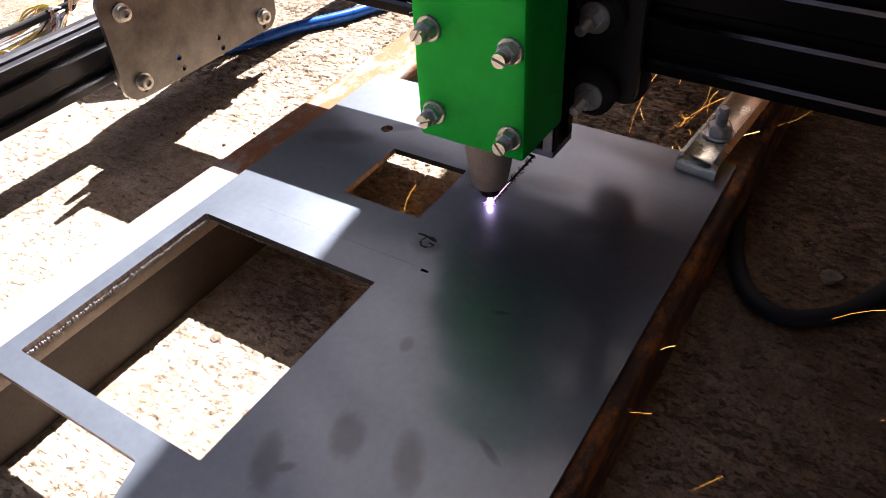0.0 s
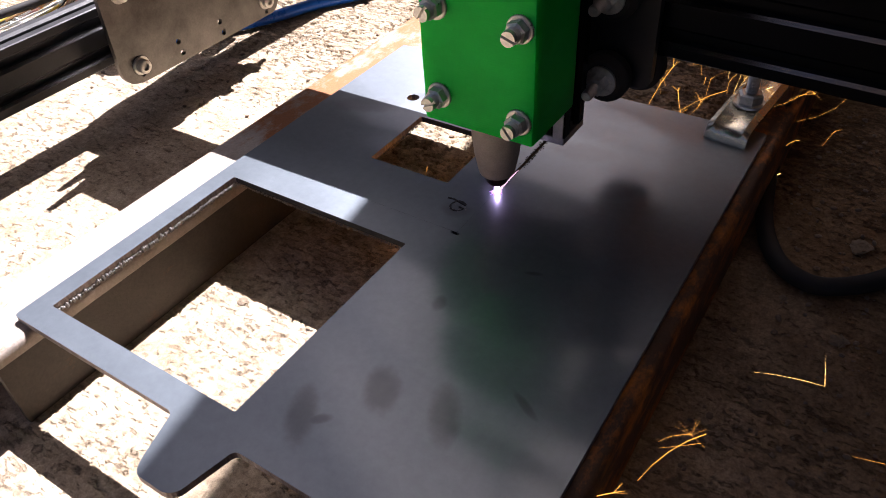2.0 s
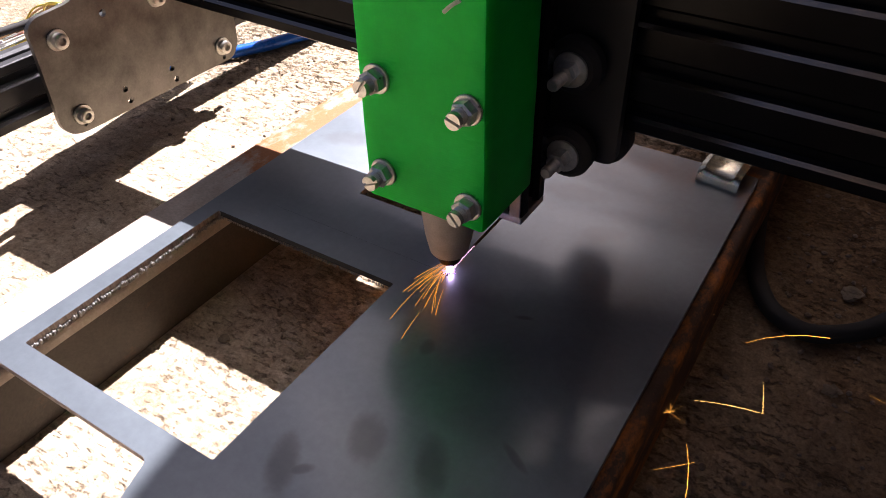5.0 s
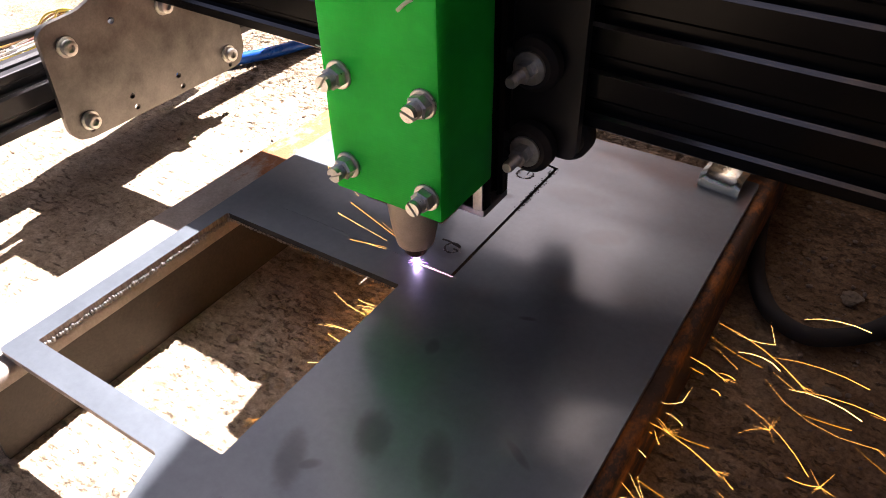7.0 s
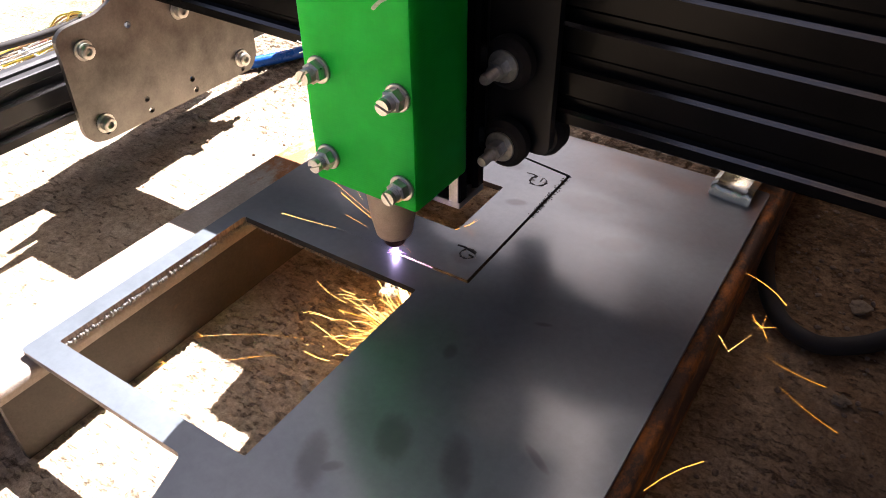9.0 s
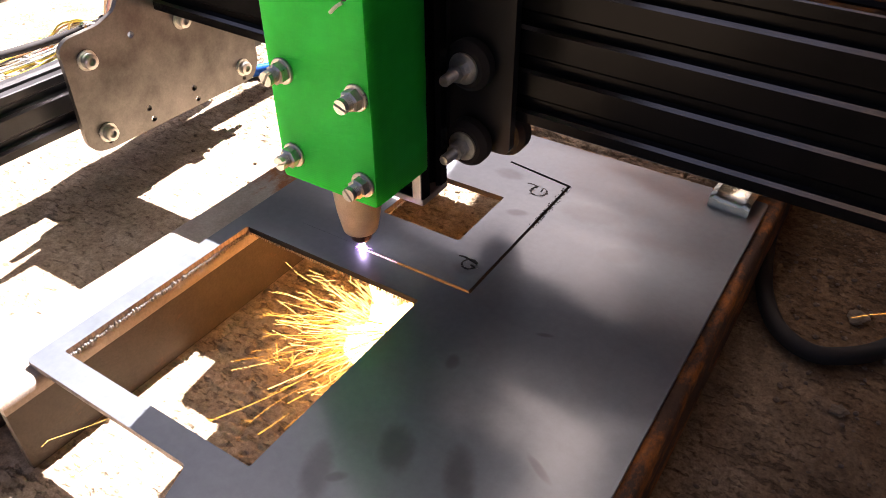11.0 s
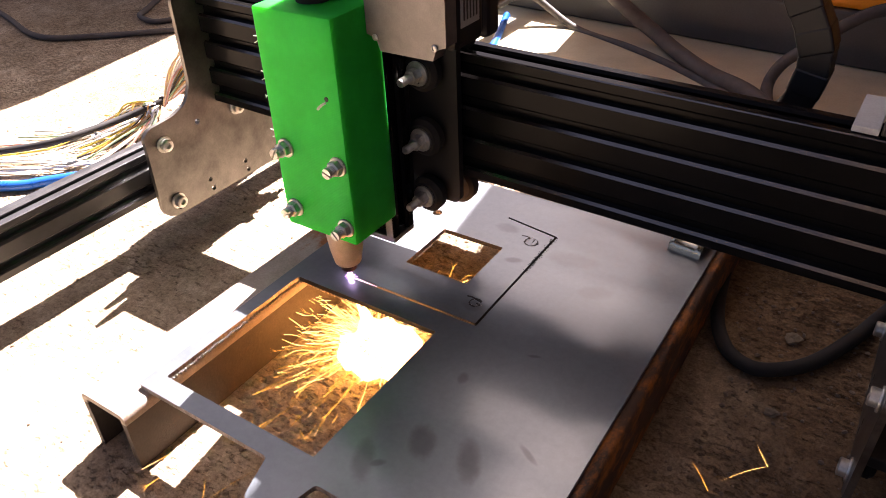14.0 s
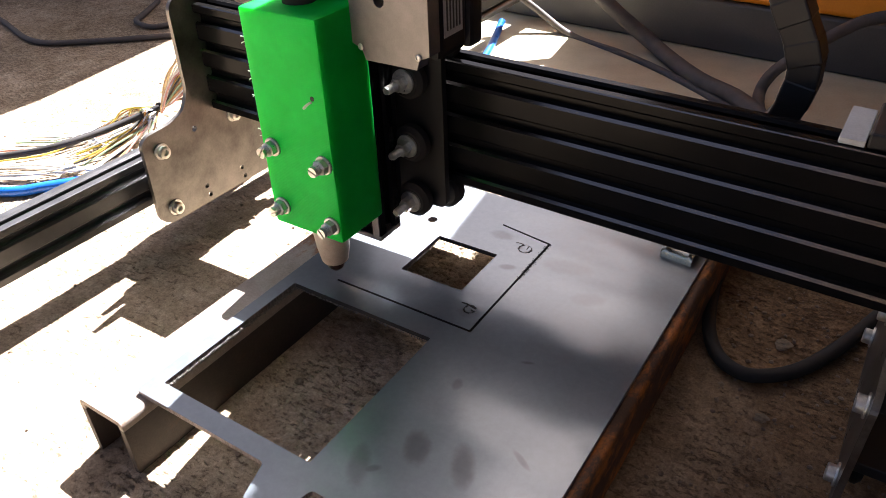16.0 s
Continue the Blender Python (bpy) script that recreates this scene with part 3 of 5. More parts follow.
def steel_plate():
    p = thing("steel_plate", "blue-grey steel plate with square cut-outs, on rusty channels", "steel plate")
    outer = [(-0.109, -0.111), (-0.0185, -0.111), (-0.0125, -0.130), (-0.010, -0.1335), (0.003, -0.1335), (0.0065, -0.131), (0.0110, -0.111), (0.1065, -0.111), (0.1065, 0.154), (-0.109, 0.154)]
    outer = rounded(outer, 0.0022, 3)
    big = rounded([(-0.1, -0.1), (0, -0.1), (0, 0), (-0.1, 0)], 0.0008, 2)
    small = rounded([(-0.052, 0.045), (-0.008, 0.045), (-0.008, 0.0885), (-0.052, 0.0885)], 0.0006, 2)
    k = KERF / 2
    x, y = CUT_X, CUT_Y
    x1 = tip(T_END)[0]
    slot = [(x1 - k, y - k), (x + k, y - k), (x + k, 0.1155 + k), (-0.022, 0.1212 + k), (-0.022, 0.1212 - k), (x - k, 0.1155 - k), (x - k, y + k), (x1 - k, y + k)]
    bm = bmesh.new()
    outline_solid(bm, outer, [big, small, slot, circle(-0.067, 0.103, 0.0034, 18)], -0.003, 0.0)
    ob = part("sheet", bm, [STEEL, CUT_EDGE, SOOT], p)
    for f in ob.data.polygons:
        if abs(f.normal.z) < 0.5:
            cx, cy = f.center.x, f.center.y
            burnt = -0.0985 < cx < 0.03 and -0.09 < cy < 0.13 and not (cx < -0.045 and cy > 0.03)
            f.material_index = 2 if burnt else 1
    # steel still in the uncut part of the line: it is blown out piece by piece
    pieces = []
    path = [(x, y + FEED * T_CORNER - 0.003 * i) for i in range(18)] + [(x - 0.003 * i, y) for i in range(1, 32)]
    path = [q for q in path if q[1] >= y and q[0] > x1 - 0.001]
    g = 0.00004
    for i, (a, b) in enumerate(path):
        bm = bmesh.new()
        if b > y + 0.0025:
            box(bm, x - k + g, x + k - g, b - 0.003, b, -0.003, -0.00002)
            t = T_CORNER - (b - y) / FEED
        else:
            box(bm, a - 0.003 if i else a, a, y - k + g, y + k - g, -0.003, -0.00002)
            t = T_CORNER + (x - a) / 0.01005
        pieces.append((tagged(done("kerf_sliver", bm, STEEL), "thin sliver of plate steel in the cut line", "metal sliver", "slivers along the cut"), max(t, 0.0)))
    # bead of dross under the cut edges of the large window
    rng = random.Random(11)
    bm = bmesh.new()
    for (ax, ay), (bx, by), amount in (((-0.1, -0.1), (-0.1, 0), 1.0), ((-0.1, 0), (0, 0), 0.6), ((-0.052, 0.045), (-0.052, 0.0885), 0.5), ((-0.1, -0.1), (0, -0.1), 0.3)):
        length = math.hypot(bx - ax, by - ay)
        steps = int(length / 0.0011)
        for i in range(steps):
            s = (i + rng.random() * 0.5) / steps
            r = rng.uniform(0.0005, 0.0012) * amount
            vs = bmesh.ops.create_icosphere(bm, subdivisions=1, radius=r)["verts"]
            inward = 0.0003
            ox, oy = (inward, 0) if abs(bx - ax) < 1e-6 else (0, -inward)
            m = pose(ax + (bx - ax) * s + ox, ay + (by - ay) * s + oy, -0.0032 - rng.uniform(0, 0.0008) * amount)
            bmesh.ops.transform(bm, matrix=m @ Matrix.Diagonal((0.8, 0.8, rng.uniform(0.9, 1.9), 1)), verts=vs)
    tagged(part("dross", bm, DROSS, p, "bead of frozen dross under the cut edge"), kind="stuff")
    # burr beside the kerf, and the two ring-shaped piercings
    bm = bmesh.new()
    for i in range(140):
        yy = rng.uniform(0.0725, 0.115)
        vs = bmesh.ops.create_icosphere(bm, subdivisions=1, radius=rng.uniform(0.0001, 0.00045))["verts"]
        bmesh.ops.translate(bm, verts=vs, vec=(x + rng.choice((-1, 1, 1)) * (k + abs(rng.gauss(0, 0.0006))), yy, 0.00003))
    tagged(part("spatter", bm, SOOT, p, "black spatter along the cut"), kind="stuff")
    for cx, cy, wide, open_at in ((0.0055, 0.0325, 0.0036, 0.6), (0.0045, 0.103, 0.0044, 2.2)):
        bm = bmesh.new()
        n = 40
        curl = []
        for i in range(n - 4):
            a = 2 * math.pi * i / n + open_at
            r = wide * (1.0 - 0.12 * i / n) + 0.0002 * noise.noise(Vector((cx * 900, i * 0.4, 0)))
            curl.append((cx + r * math.cos(a), cy + r * math.sin(a), 0.0))
        curl = [(cx - wide * 2.0, cy + wide * 0.9, 0.0), (cx - wide * 1.2, cy + wide * 1.0, 0.0)] + curl + [(cx + wide * 0.2, cy, 0.0)]
        tube(bm, curl, 0.00062, 6, 0, lambda q: max(0.1, 0.75 + 1.1 * noise.noise(Vector((q * 17, cx * 500, 0)))))
        bmesh.ops.scale(bm, vec=(1, 1, 0.5), verts=bm.verts)
        part("slag_ring", bm, SOOT, p, "burnt ring of slag round a pierced hole")
        bm = bmesh.new()
        for i in range(26):
            a, r = rng.uniform(0, 6.28), wide * rng.uniform(0.5, 1.25)
            vs = bmesh.ops.create_icosphere(bm, subdivisions=1, radius=rng.uniform(0.0002, 0.0005))["verts"]
            bmesh.ops.transform(bm, matrix=pose(cx + r * math.cos(a), cy + r * math.sin(a), 0.0) @ Matrix.Diagonal((1.3, 1, 0.4, 1)), verts=vs)
        tagged(part("slag_flecks", bm, DROSS, p, "bright flecks of slag"), kind="stuff")
    return pieces


def channel(x0, x1, y0, y1, label, material, inner):
    """Steel channel laid with its web up: rounded web on top, two hanging flanges."""
    c = thing("steel_channel", label, "steel channel", "channels under the plate")
    z1, t, r = -0.0031, 0.0035, 0.004
    low = z1 - 0.0065
    arc = rounded([(x0, low - 1), (x0, z1), (x1, z1), (x1, low - 1)], r, 4)[5:-5]
    web = [(x0, low)] + arc + [(x1, low), (x1 - t, low), (x1 - t, z1 - t), (x0 + t, z1 - t), (x0 + t, low)]
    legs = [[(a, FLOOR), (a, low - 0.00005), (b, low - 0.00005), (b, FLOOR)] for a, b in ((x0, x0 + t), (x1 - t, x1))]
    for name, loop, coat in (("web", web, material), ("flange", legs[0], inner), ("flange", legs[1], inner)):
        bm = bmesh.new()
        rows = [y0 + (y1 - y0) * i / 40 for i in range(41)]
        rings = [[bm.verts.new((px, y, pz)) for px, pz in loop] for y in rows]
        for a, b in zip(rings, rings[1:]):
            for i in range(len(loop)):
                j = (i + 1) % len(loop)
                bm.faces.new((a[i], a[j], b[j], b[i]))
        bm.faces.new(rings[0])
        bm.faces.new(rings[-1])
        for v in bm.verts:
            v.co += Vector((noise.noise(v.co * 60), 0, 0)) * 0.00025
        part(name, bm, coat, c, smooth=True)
    return c


def clamp():
    """Bent strap with a bolt that holds the plate down at its far corner."""
    c = thing("hold_down_clamp", "yellow zinc-plated strap clamp with a bolt, pressing on the plate corner", "clamp", at=pose(0.0905, 0.1365, 0.0, 0, 0, -6))
    bm = bmesh.new()
    w = 0.0095
    prof = [(0.000, 0.0008), (0.002, 0.006), (0.010, 0.0085), (0.045, 0.0105), (0.075, 0.0125), (0.092, 0.0095)]
    rings = []
    for y, z in smooth_path([(0, y, z) for y, z in prof], 4) and [(v.y, v.z) for v in smooth_path([(0, y, z) for y, z in prof], 4)]:
        lip = 0.0028
        sec = [(-w, z - 0.004), (-w - 0.0006, z - 0.0005), (-w + 0.0022, z + 0.0015), (-w + 0.004, z), (w - 0.004, z), (w - 0.0022, z + 0.0015), (w + 0.0006, z - 0.0005), (w, z - 0.004), (w - 0.0018, z - 0.004), (w - 0.003, z - 0.002), (-w + 0.003, z - 0.002), (-w + 0.0018, z - 0.004)]
        rings.append([bm.verts.new((x, y, zz)) for x, zz in sec])
    for a, b in zip(rings, rings[1:]):
        for i in range(len(a)):
            bm.faces.new((a[i], a[(i + 1) % len(a)], b[(i + 1) % len(a)], b[i]))
    bm.faces.new(rings[0])
    bm.faces.new(rings[-1])
    bmesh.ops.translate(bm, verts=bm.verts, vec=(0, 0, -0.0005))
    part("strap", bm, YELLOW_ZINC, c, smooth=True)
    m = pose(0, 0.026, 0.0090)
    bm = bmesh.new()
    lathe(bm, [(0.0075, 0), (0.0078, 0.0005), (0.0075, 0.0014), (0.003, 0.0014)], m)
    part("washer", bm, ZINC, c, smooth=True)
    bm = bmesh.new()
    a = [bm.verts.new((x, y, 0.0014)) for x, y in hexagon(0.0062)]
    b = [bm.verts.new((x, y, 0.0056)) for x, y in hexagon(0.0062)]
    d = [bm.verts.new((x, y, 0.0064)) for x, y in hexagon(0.0050)]
    for lo, hi in ((a, b), (b, d)):
        for i in range(6):
            bm.faces.new((lo[i], lo[(i + 1) % 6], hi[(i + 1) % 6], hi[i]))
    bm.faces.new(d)
    bm.faces.new(a[::-1])
    bmesh.ops.transform(bm, matrix=m, verts=bm.verts)
    part("nut", bm, ZINC, c)
    bm = bmesh.new()
    prof, z = [(0.0029, -0.045)], 0.002
    while z < 0.0145:
        prof += [(0.0030, z), (0.0025, z + 0.0005)]
        z += 0.001
    lathe(bm, prof + [(0.0022, 0.0152)], m, 16)
    part("stud", bm, ZINC, c, "threaded zinc stud", smooth=True)
    # packing block that carries the tail of the strap
    bm = boxed(-0.012, 0.012, 0.055, 0.100, FLOOR, 0.0085, 0.002)
    part("packing_block", bm, RUST, c, "rusty steel packing block")


# ---- the machine ----
BEAM_Y, BEAM_Z = 0.078, 0.0505
LEFT_X, RIGHT_X = -0.2414, 0.2045
LEAN = 1.15          # the machine stands a little askew over the plate


def rails():
    for x in (LEFT_X - 0.0401, RIGHT_X + 0.0201):
        base = -0.0100 - math.sin(radians(LEAN)) * x
        r = thing("guide_rail", "black slotted aluminium guide rail along the cutting table", "guide rail", "rails of the cutting machine")
        part("profile", extrusion(20, 40, 1.5, Matrix.Translation((x, -0.45, base)) @ Matrix.Diagonal((1, 1, 0.9, 1)) @ ALONG_Y), RAIL_ALU, r)
        for y in (-0.45, 1.03):
            part("foot", boxed(x, x + 0.02, y, y + 0.02, FLOOR, base, 0.001), RAIL_ALU, r)


def gantry():
    g = thing("gantry", "black slotted aluminium gantry beam between two steel side plates", "gantry")
    part("beam", extrusion(20, 80, RIGHT_X - LEFT_X, Matrix.Translation((LEFT_X, BEAM_Y, BEAM_Z)) @ Matrix.Diagonal((1, 0.95, 0.943, 1)) @ ALONG_X), [BLACK_ALU, LIP_SHINE], g, "black anodised beam with four slots")
    # upward lips of the front slots get a lighter metal, imitating their highlight
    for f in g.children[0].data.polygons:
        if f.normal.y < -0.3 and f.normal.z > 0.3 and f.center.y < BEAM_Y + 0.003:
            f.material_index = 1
    lower = [(0.017, 0.040), (0.0165, 0.047), (0.022, 0.052), (0.043, 0.0535), (0.056, 0.058), (0.0625, 0.070), (0.0625, 0.128), (0.068, 0.1335), (0.113, 0.1335), (0.119, 0.128), (0.119, 0.065),
             (0.124, 0.052), (0.140, 0.040), (0.152, 0.030), (0.1555, 0.016), (0.1555, -0.010), (0.149, -0.0185), (0.030, -0.0185), (0.0215, -0.0165), (0.0165, -0.010)]
    holes = [(0.062, 0.042, 0.0022), (0.062, -0.005, 0.0020), (0.0635, -0.013, 0.0020), (0.098, -0.006, 0.0020), (0.0995, -0.014, 0.0020), (0.031, -0.0135, 0.0016), (0.141, -0.0155, 0.0016), (0.112, 0.041, 0.0022)]
    yz = Matrix(((0, 0, 1, 0), (1, 0, 0, 0), (0, 1, 0, 0), (0, 0, 0, 1)))
    for x, face in ((LEFT_X - 0.0032, 1), (RIGHT_X, -1)):
        bm = bmesh.new()
        outline_solid(bm, rounded(lower, 0.004, 3), [circle(y, z, r, 12) for y, z, r in holes], 0, 0.0031)
        bmesh.ops.transform(bm, matrix=Matrix.Translation((x, -0.0035, 0)) @ yz, verts=bm.verts)
        sp = part("side_plate", bm, INOX, g, "brushed stainless side plate with small holes")
        xs = x + 0.0031 if face > 0 else x
        out = TO_RIGHT if face > 0 else Matrix.Rotation(radians(-90), 4, "Y")
        for y, z in ((0.031, 0.0375), (0.031, -0.0075), (0.141, -0.0075), (0.141, 0.0375), (0.0985, 0.0395)):
            cap_screw(sp, Matrix.Translation((xs, y - 0.0035, z)) @ out)
        # guide wheels between plate and rail
        for y, z in ((0.040, 0.0375), (0.135, 0.0300), (0.036, -0.0045), (0.135, -0.0045)):
            bm = bmesh.new()
            xo = x - 0.0034 if face > 0 else x + 0.0066
            lathe(bm, [(0.004, -0.0030), (0.0070, -0.0030), (0.0092, -0.001), (0.0092, 0.001), (0.0070, 0.0030), (0.004, 0.0030)], Matrix.Translation((xo - 0.012 * face * 0, y, z)) @ TO_RIGHT, 24)
            part("guide_wheel", bm, RUBBER, sp, "black guide wheel", smooth=True)
        # unseen plate beyond the rail, added for the shadow it throws on the floor
        bm = bmesh.new()
        outline_solid(bm, rounded([(0.055, -0.006), (0.065, -0.014), (0.140, -0.014), (0.150, -0.006), (0.150, 0.030), (0.055, 0.030)], 0.006, 3), [], 0, 0.0031)
        bmesh.ops.transform(bm, matrix=Matrix.Translation((x - 0.0440 * face, 0, 0)) @ yz, verts=bm.verts)
        part("outer_plate", bm, BLACK, g, "unseen dark plate added beyond the rail to cast shadow")
    # added block that closes the sunlit gap between plate and rail shadows
    for x0, x1 in ((LEFT_X - 0.0190, LEFT_X - 0.0034), (RIGHT_X + 0.0034, RIGHT_X + 0.0190)):
        part("carrier_block", boxed(x0, x1, 0.022, 0.148, 0.0040, 0.0100, 0.0006), BLACK, g, "unseen black block added between side plate and rail to cast shadow")
    # hidden box, added to shade the floor strip under the side plate
    for x0, x1 in ((LEFT_X - 0.0570, LEFT_X - 0.0474), (RIGHT_X + 0.0474, RIGHT_X + 0.0570)):
        part("belt_cover", boxed(x0, x1, 0.130, 0.180, 0.004, 0.070, 0.003), BLACK, g, "unseen black box added outside the rail to shade the floor")
    return g


def carriage():
    """Rides along the beam; its origin is the torch's axis on the plate."""
    c = thing("torch_carriage", "black carriage with wheels and stepper motor on the gantry", "carriage")
    bm = bmesh.new()
    outline_solid(bm, rounded([(-0.058, 0.0365), (0.0455, 0.0365), (0.0455, 0.150), (-0.058, 0.150)], 0.005), [], 0, 0.0045)
    to = Matrix(((1, 0, 0, 0), (0, 0, 1, 0), (0, 1, 0, 0), (0, 0, 0, 1)))
    bmesh.ops.transform(bm, matrix=Matrix.Translation((0, 0.0535, 0)) @ to, verts=bm.verts)
    part("carriage_plate", bm, BLACK, c, "black carriage plate with rounded corners")
    for x, z in ((-0.042, 0.0385), (0.034, 0.0385), (-0.042, 0.1335), (0.034, 0.1335)):
        bm = bmesh.new()
        lathe(bm, [(0.004, -0.005), (0.0095, -0.005), (0.0118, -0.003), (0.0118, 0.003), (0.0095, 0.005), (0.004, 0.005)], Matrix.Translation((x, 0.072, z)) @ TO_FRONT, 24)
        part("beam_wheel", bm, RUBBER, c, "black wheel running in the beam slot", smooth=True)
    # wheels that guide the vertical slide, on long screws with nuts
    for z in (0.0420, 0.0790, 0.1180):
        for x in (0.0275, -0.0235):
            m = Matrix.Translation((x, 0.0490, z)) @ TO_FRONT
            bm = bmesh.new()
            lathe(bm, [(0.004, -0.0035), (0.0088, -0.0035), (0.0112, -0.001), (0.0112, 0.0035), (0.0088, 0.006), (0.0045, 0.006)], m, 28)
            part("slide_wheel", bm, RUBBER, c, "black rubber slide wheel", smooth=True)
            bm = bmesh.new()
            lathe(bm, [(0.0068, 0.0061), (0.0070, 0.0066), (0.0068, 0.0073), (0.003, 0.0073)], m)
            part("washer", bm, ZINC, c, smooth=True)
            bm = bmesh.new()
            for z0, z1, r in ((0.0073, 0.0105, 0.0042), (0.0105, 0.0135, 0.0041)):
                a = [bm.verts.new((px, py, z0)) for px, py in hexagon(r)]
                b = [bm.verts.new((px, py, z1)) for px, py in hexagon(r)]
                for i in range(6):
                    bm.faces.new((a[i], a[(i + 1) % 6], b[(i + 1) % 6], b[i]))
                bm.faces.new(b)
                bm.faces.new(a[::-1])
            bmesh.ops.transform(bm, matrix=m, verts=bm.verts)
            part("lock_nut", bm, ZINC, c)
            bm = bmesh.new()
            prof, q = [(0.0024, -0.004)], 0.013
            while q < 0.0215:
                prof += [(0.0025, q), (0.0021, q + 0.0004)]
                q += 0.0008
            lathe(bm, prof + [(0.0020, 0.0222)], m, 14)
            part("screw", bm, ZINC, c, "long zinc screw end", smooth=True)
    # stepper motor beside the slide
    fx0, fx1, fz0, fz1 = 0.0275, 0.0725, 0.1440, 0.1900
    cut = 0.0075
    loop = [(fx0 + cut, fz0), (fx1 - cut, fz0), (fx1 - cut * 0.75, fz0 + cut * 0.7), (fx1, fz0 + cut), (fx1, fz1 - cut), (fx1 - cut, fz1), (fx0 + cut, fz1), (fx0, fz1 - cut), (fx0, fz0 + cut), (fx0 + cut * 0.75, fz0 + cut * 0.7)]
    bm = bmesh.new()
    outline_solid(bm, loop, [circle(0.0455, 0.1735, 0.0030)], 0, 0.009)
    bmesh.ops.transform(bm, matrix=Matrix.Translation((0, 0.004, 0)) @ to, verts=bm.verts)
    motor = part("motor_flange", bm, MOTOR, c, "grey cast motor flange with cut corners")
    part("motor_body", boxed(fx0 + 0.001, fx1 - 0.001, 0.0133, 0.040, fz0 + 0.001, fz1 - 0.001, 0.004), BLACK, motor, "black laminated motor body")
    part("motor_cap", boxed(fx0, fx1, 0.0402, 0.0533, fz0, fz1, 0.003), BLACK, motor)
    part("motor_label", boxed(fx1 - 0.0012, fx1 - 0.0006, 0.018, 0.034, fz0 + 0.012, fz1 - 0.004), PAPER, motor, "white paper label with grey print")
    for i in range(5):
        part("print_bar", boxed(fx1 - 0.0007, fx1 - 0.0003, 0.020 + 0.0027 * i, 0.021 + 0.0027 * i, fz0 + 0.015, fz1 - 0.008 - 0.003 * (i % 3)), CABINET, motor)
    for x, z in ((fx0 + 0.0055, fz0 + 0.0065), (fx1 - 0.006, fz0 + 0.0065)):
        cap_screw(motor, Matrix.Translation((x, 0.004, z)) @ TO_FRONT, 0.0017, 0.0012, False)
    return c


def torch_holder():
    """Green block, slide and torch; its origin is the torch's axis on the plate."""
    h = thing("torch_holder", "green printed plastic torch holder with zinc bolts on a black slide", "torch holder")
    cx = 0.0027
    x0, x1, y0, y1, z0, z1 = cx - 0.0245, cx + 0.0245, -0.0205, 0.0158, 0.0432, 0.165
    bm = bmesh.new()
    box(bm, x0, x1, y0, y1, z0, z1, 0.0014)
    bmesh.ops.subdivide_edges(bm, edges=[e for e in bm.edges if e.calc_length() > 0.02], cuts=8, use_grid_fill=True)
    for v in bm.verts:
        v.co += Vector((noise.noise(v.co * 90), noise.noise(v.co * 90 + Vector((5, 0, 0))), 0)) * 0.00025
    part("block", bm, GREEN, h, "bright green printed plastic block", smooth=True)
    for x, z in ((-0.0165, 0.0920), (0.0185, 0.0900), (-0.0165, 0.0558), (0.0185, 0.0533)):
        bolt_with_nut(h, Matrix.Translation((cx + x, y0, z)) @ TO_FRONT, turn=x * 3000 + z * 900)
    # frayed strands of print along the left edge, and a small chipped hole
    rng = random.Random(2)
    for i in range(8):
        bm = bmesh.new()
        z = rng.uniform(0.095, 0.150)
        a = Vector((x0 + 0.0002, y0 + 0.001, z))
        tube(bm, [a, a + Vector((-rng.uniform(0.0008, 0.0022), -0.0006, rng.uniform(-0.0015, 0.0015)))], 0.00022, 5, 0)
        part("print_strand", bm, STRAND, h, "frayed plastic strand")
    bm = bmesh.new()
    lathe(bm, [(0.0013, 0.0), (0.0012, 0.0003)], Matrix.Translation((cx + 0.0165, y0, 0.1255)) @ TO_FRONT, 14)
    part("screw_hole", bm, BLACK, h, "small dark hole")
    bm = bmesh.new()
    tube(bm, [(cx + 0.016, y0 - 0.0004, 0.1238), (cx + 0.0135, y0 - 0.0009, 0.1222), (cx + 0.0105, y0 - 0.0006, 0.1195)], 0.0007, 6, 3)
    part("plastic_shred", bm, STRAND, h, "torn shred of plastic")
    # torch: hose above, cup, nozzle
    bm = bmesh.new()
    tube(bm, [(0, 0, z1 - 0.002), (0, 0, 0.20), (0, 0.005, 0.24), (0.01, 0.03, 0.30), (0.06, 0.10, 0.36), (0.15, 0.22, 0.36)], 0.0085, 18, 8)
    part("torch_hose", bm, RUBBER, h, "black torch hose", smooth=True)
    bm = bmesh.new()
    lathe(bm, [(0.0115, 0.047), (0.0112, 0.036), (0.0098, 0.022), (0.0080, 0.0125), (0.0076, 0.0118), (0.0050, 0.0116)], None, 32)
    part("nozzle_cup", bm, CERAMIC, h, "pale pinkish ceramic nozzle cup", smooth=True)
    bm = bmesh.new()
    lathe(bm, [(0.0050, 0.013), (0.0050, 0.0075), (0.0044, 0.0065), (0.0030, 0.0050), (0.0012, 0.0048)], None, 24)
    part("nozzle_tip", bm, COPPER, h, "scorched copper nozzle tip", smooth=True)
    # vertical slide behind the block
    part("slide", extrusion(40, 20, 0.205, Matrix.Translation((cx - 0.019, 0.0160, 0.026))), BLACK_ALU, h, "black slotted vertical slide")
    part("slide_back", boxed(cx - 0.017, cx + 0.017, 0.0362, 0.0450, 0.030, 0.200, 0.0008), BLACK, h, "black back rail of the slide")
    part("slide_edge", boxed(cx + 0.0160, cx + 0.0206, 0.0150, 0.0158, 0.0262, 0.0425, 0.0002), ALU, h, "bare aluminium edge strip")
    part("foot_plate", boxed(cx - 0.019, cx + 0.021, 0.0160, 0.0360, 0.0225, 0.0258, 0.0006), ALU, h, "bare aluminium end of the slide")
    return h


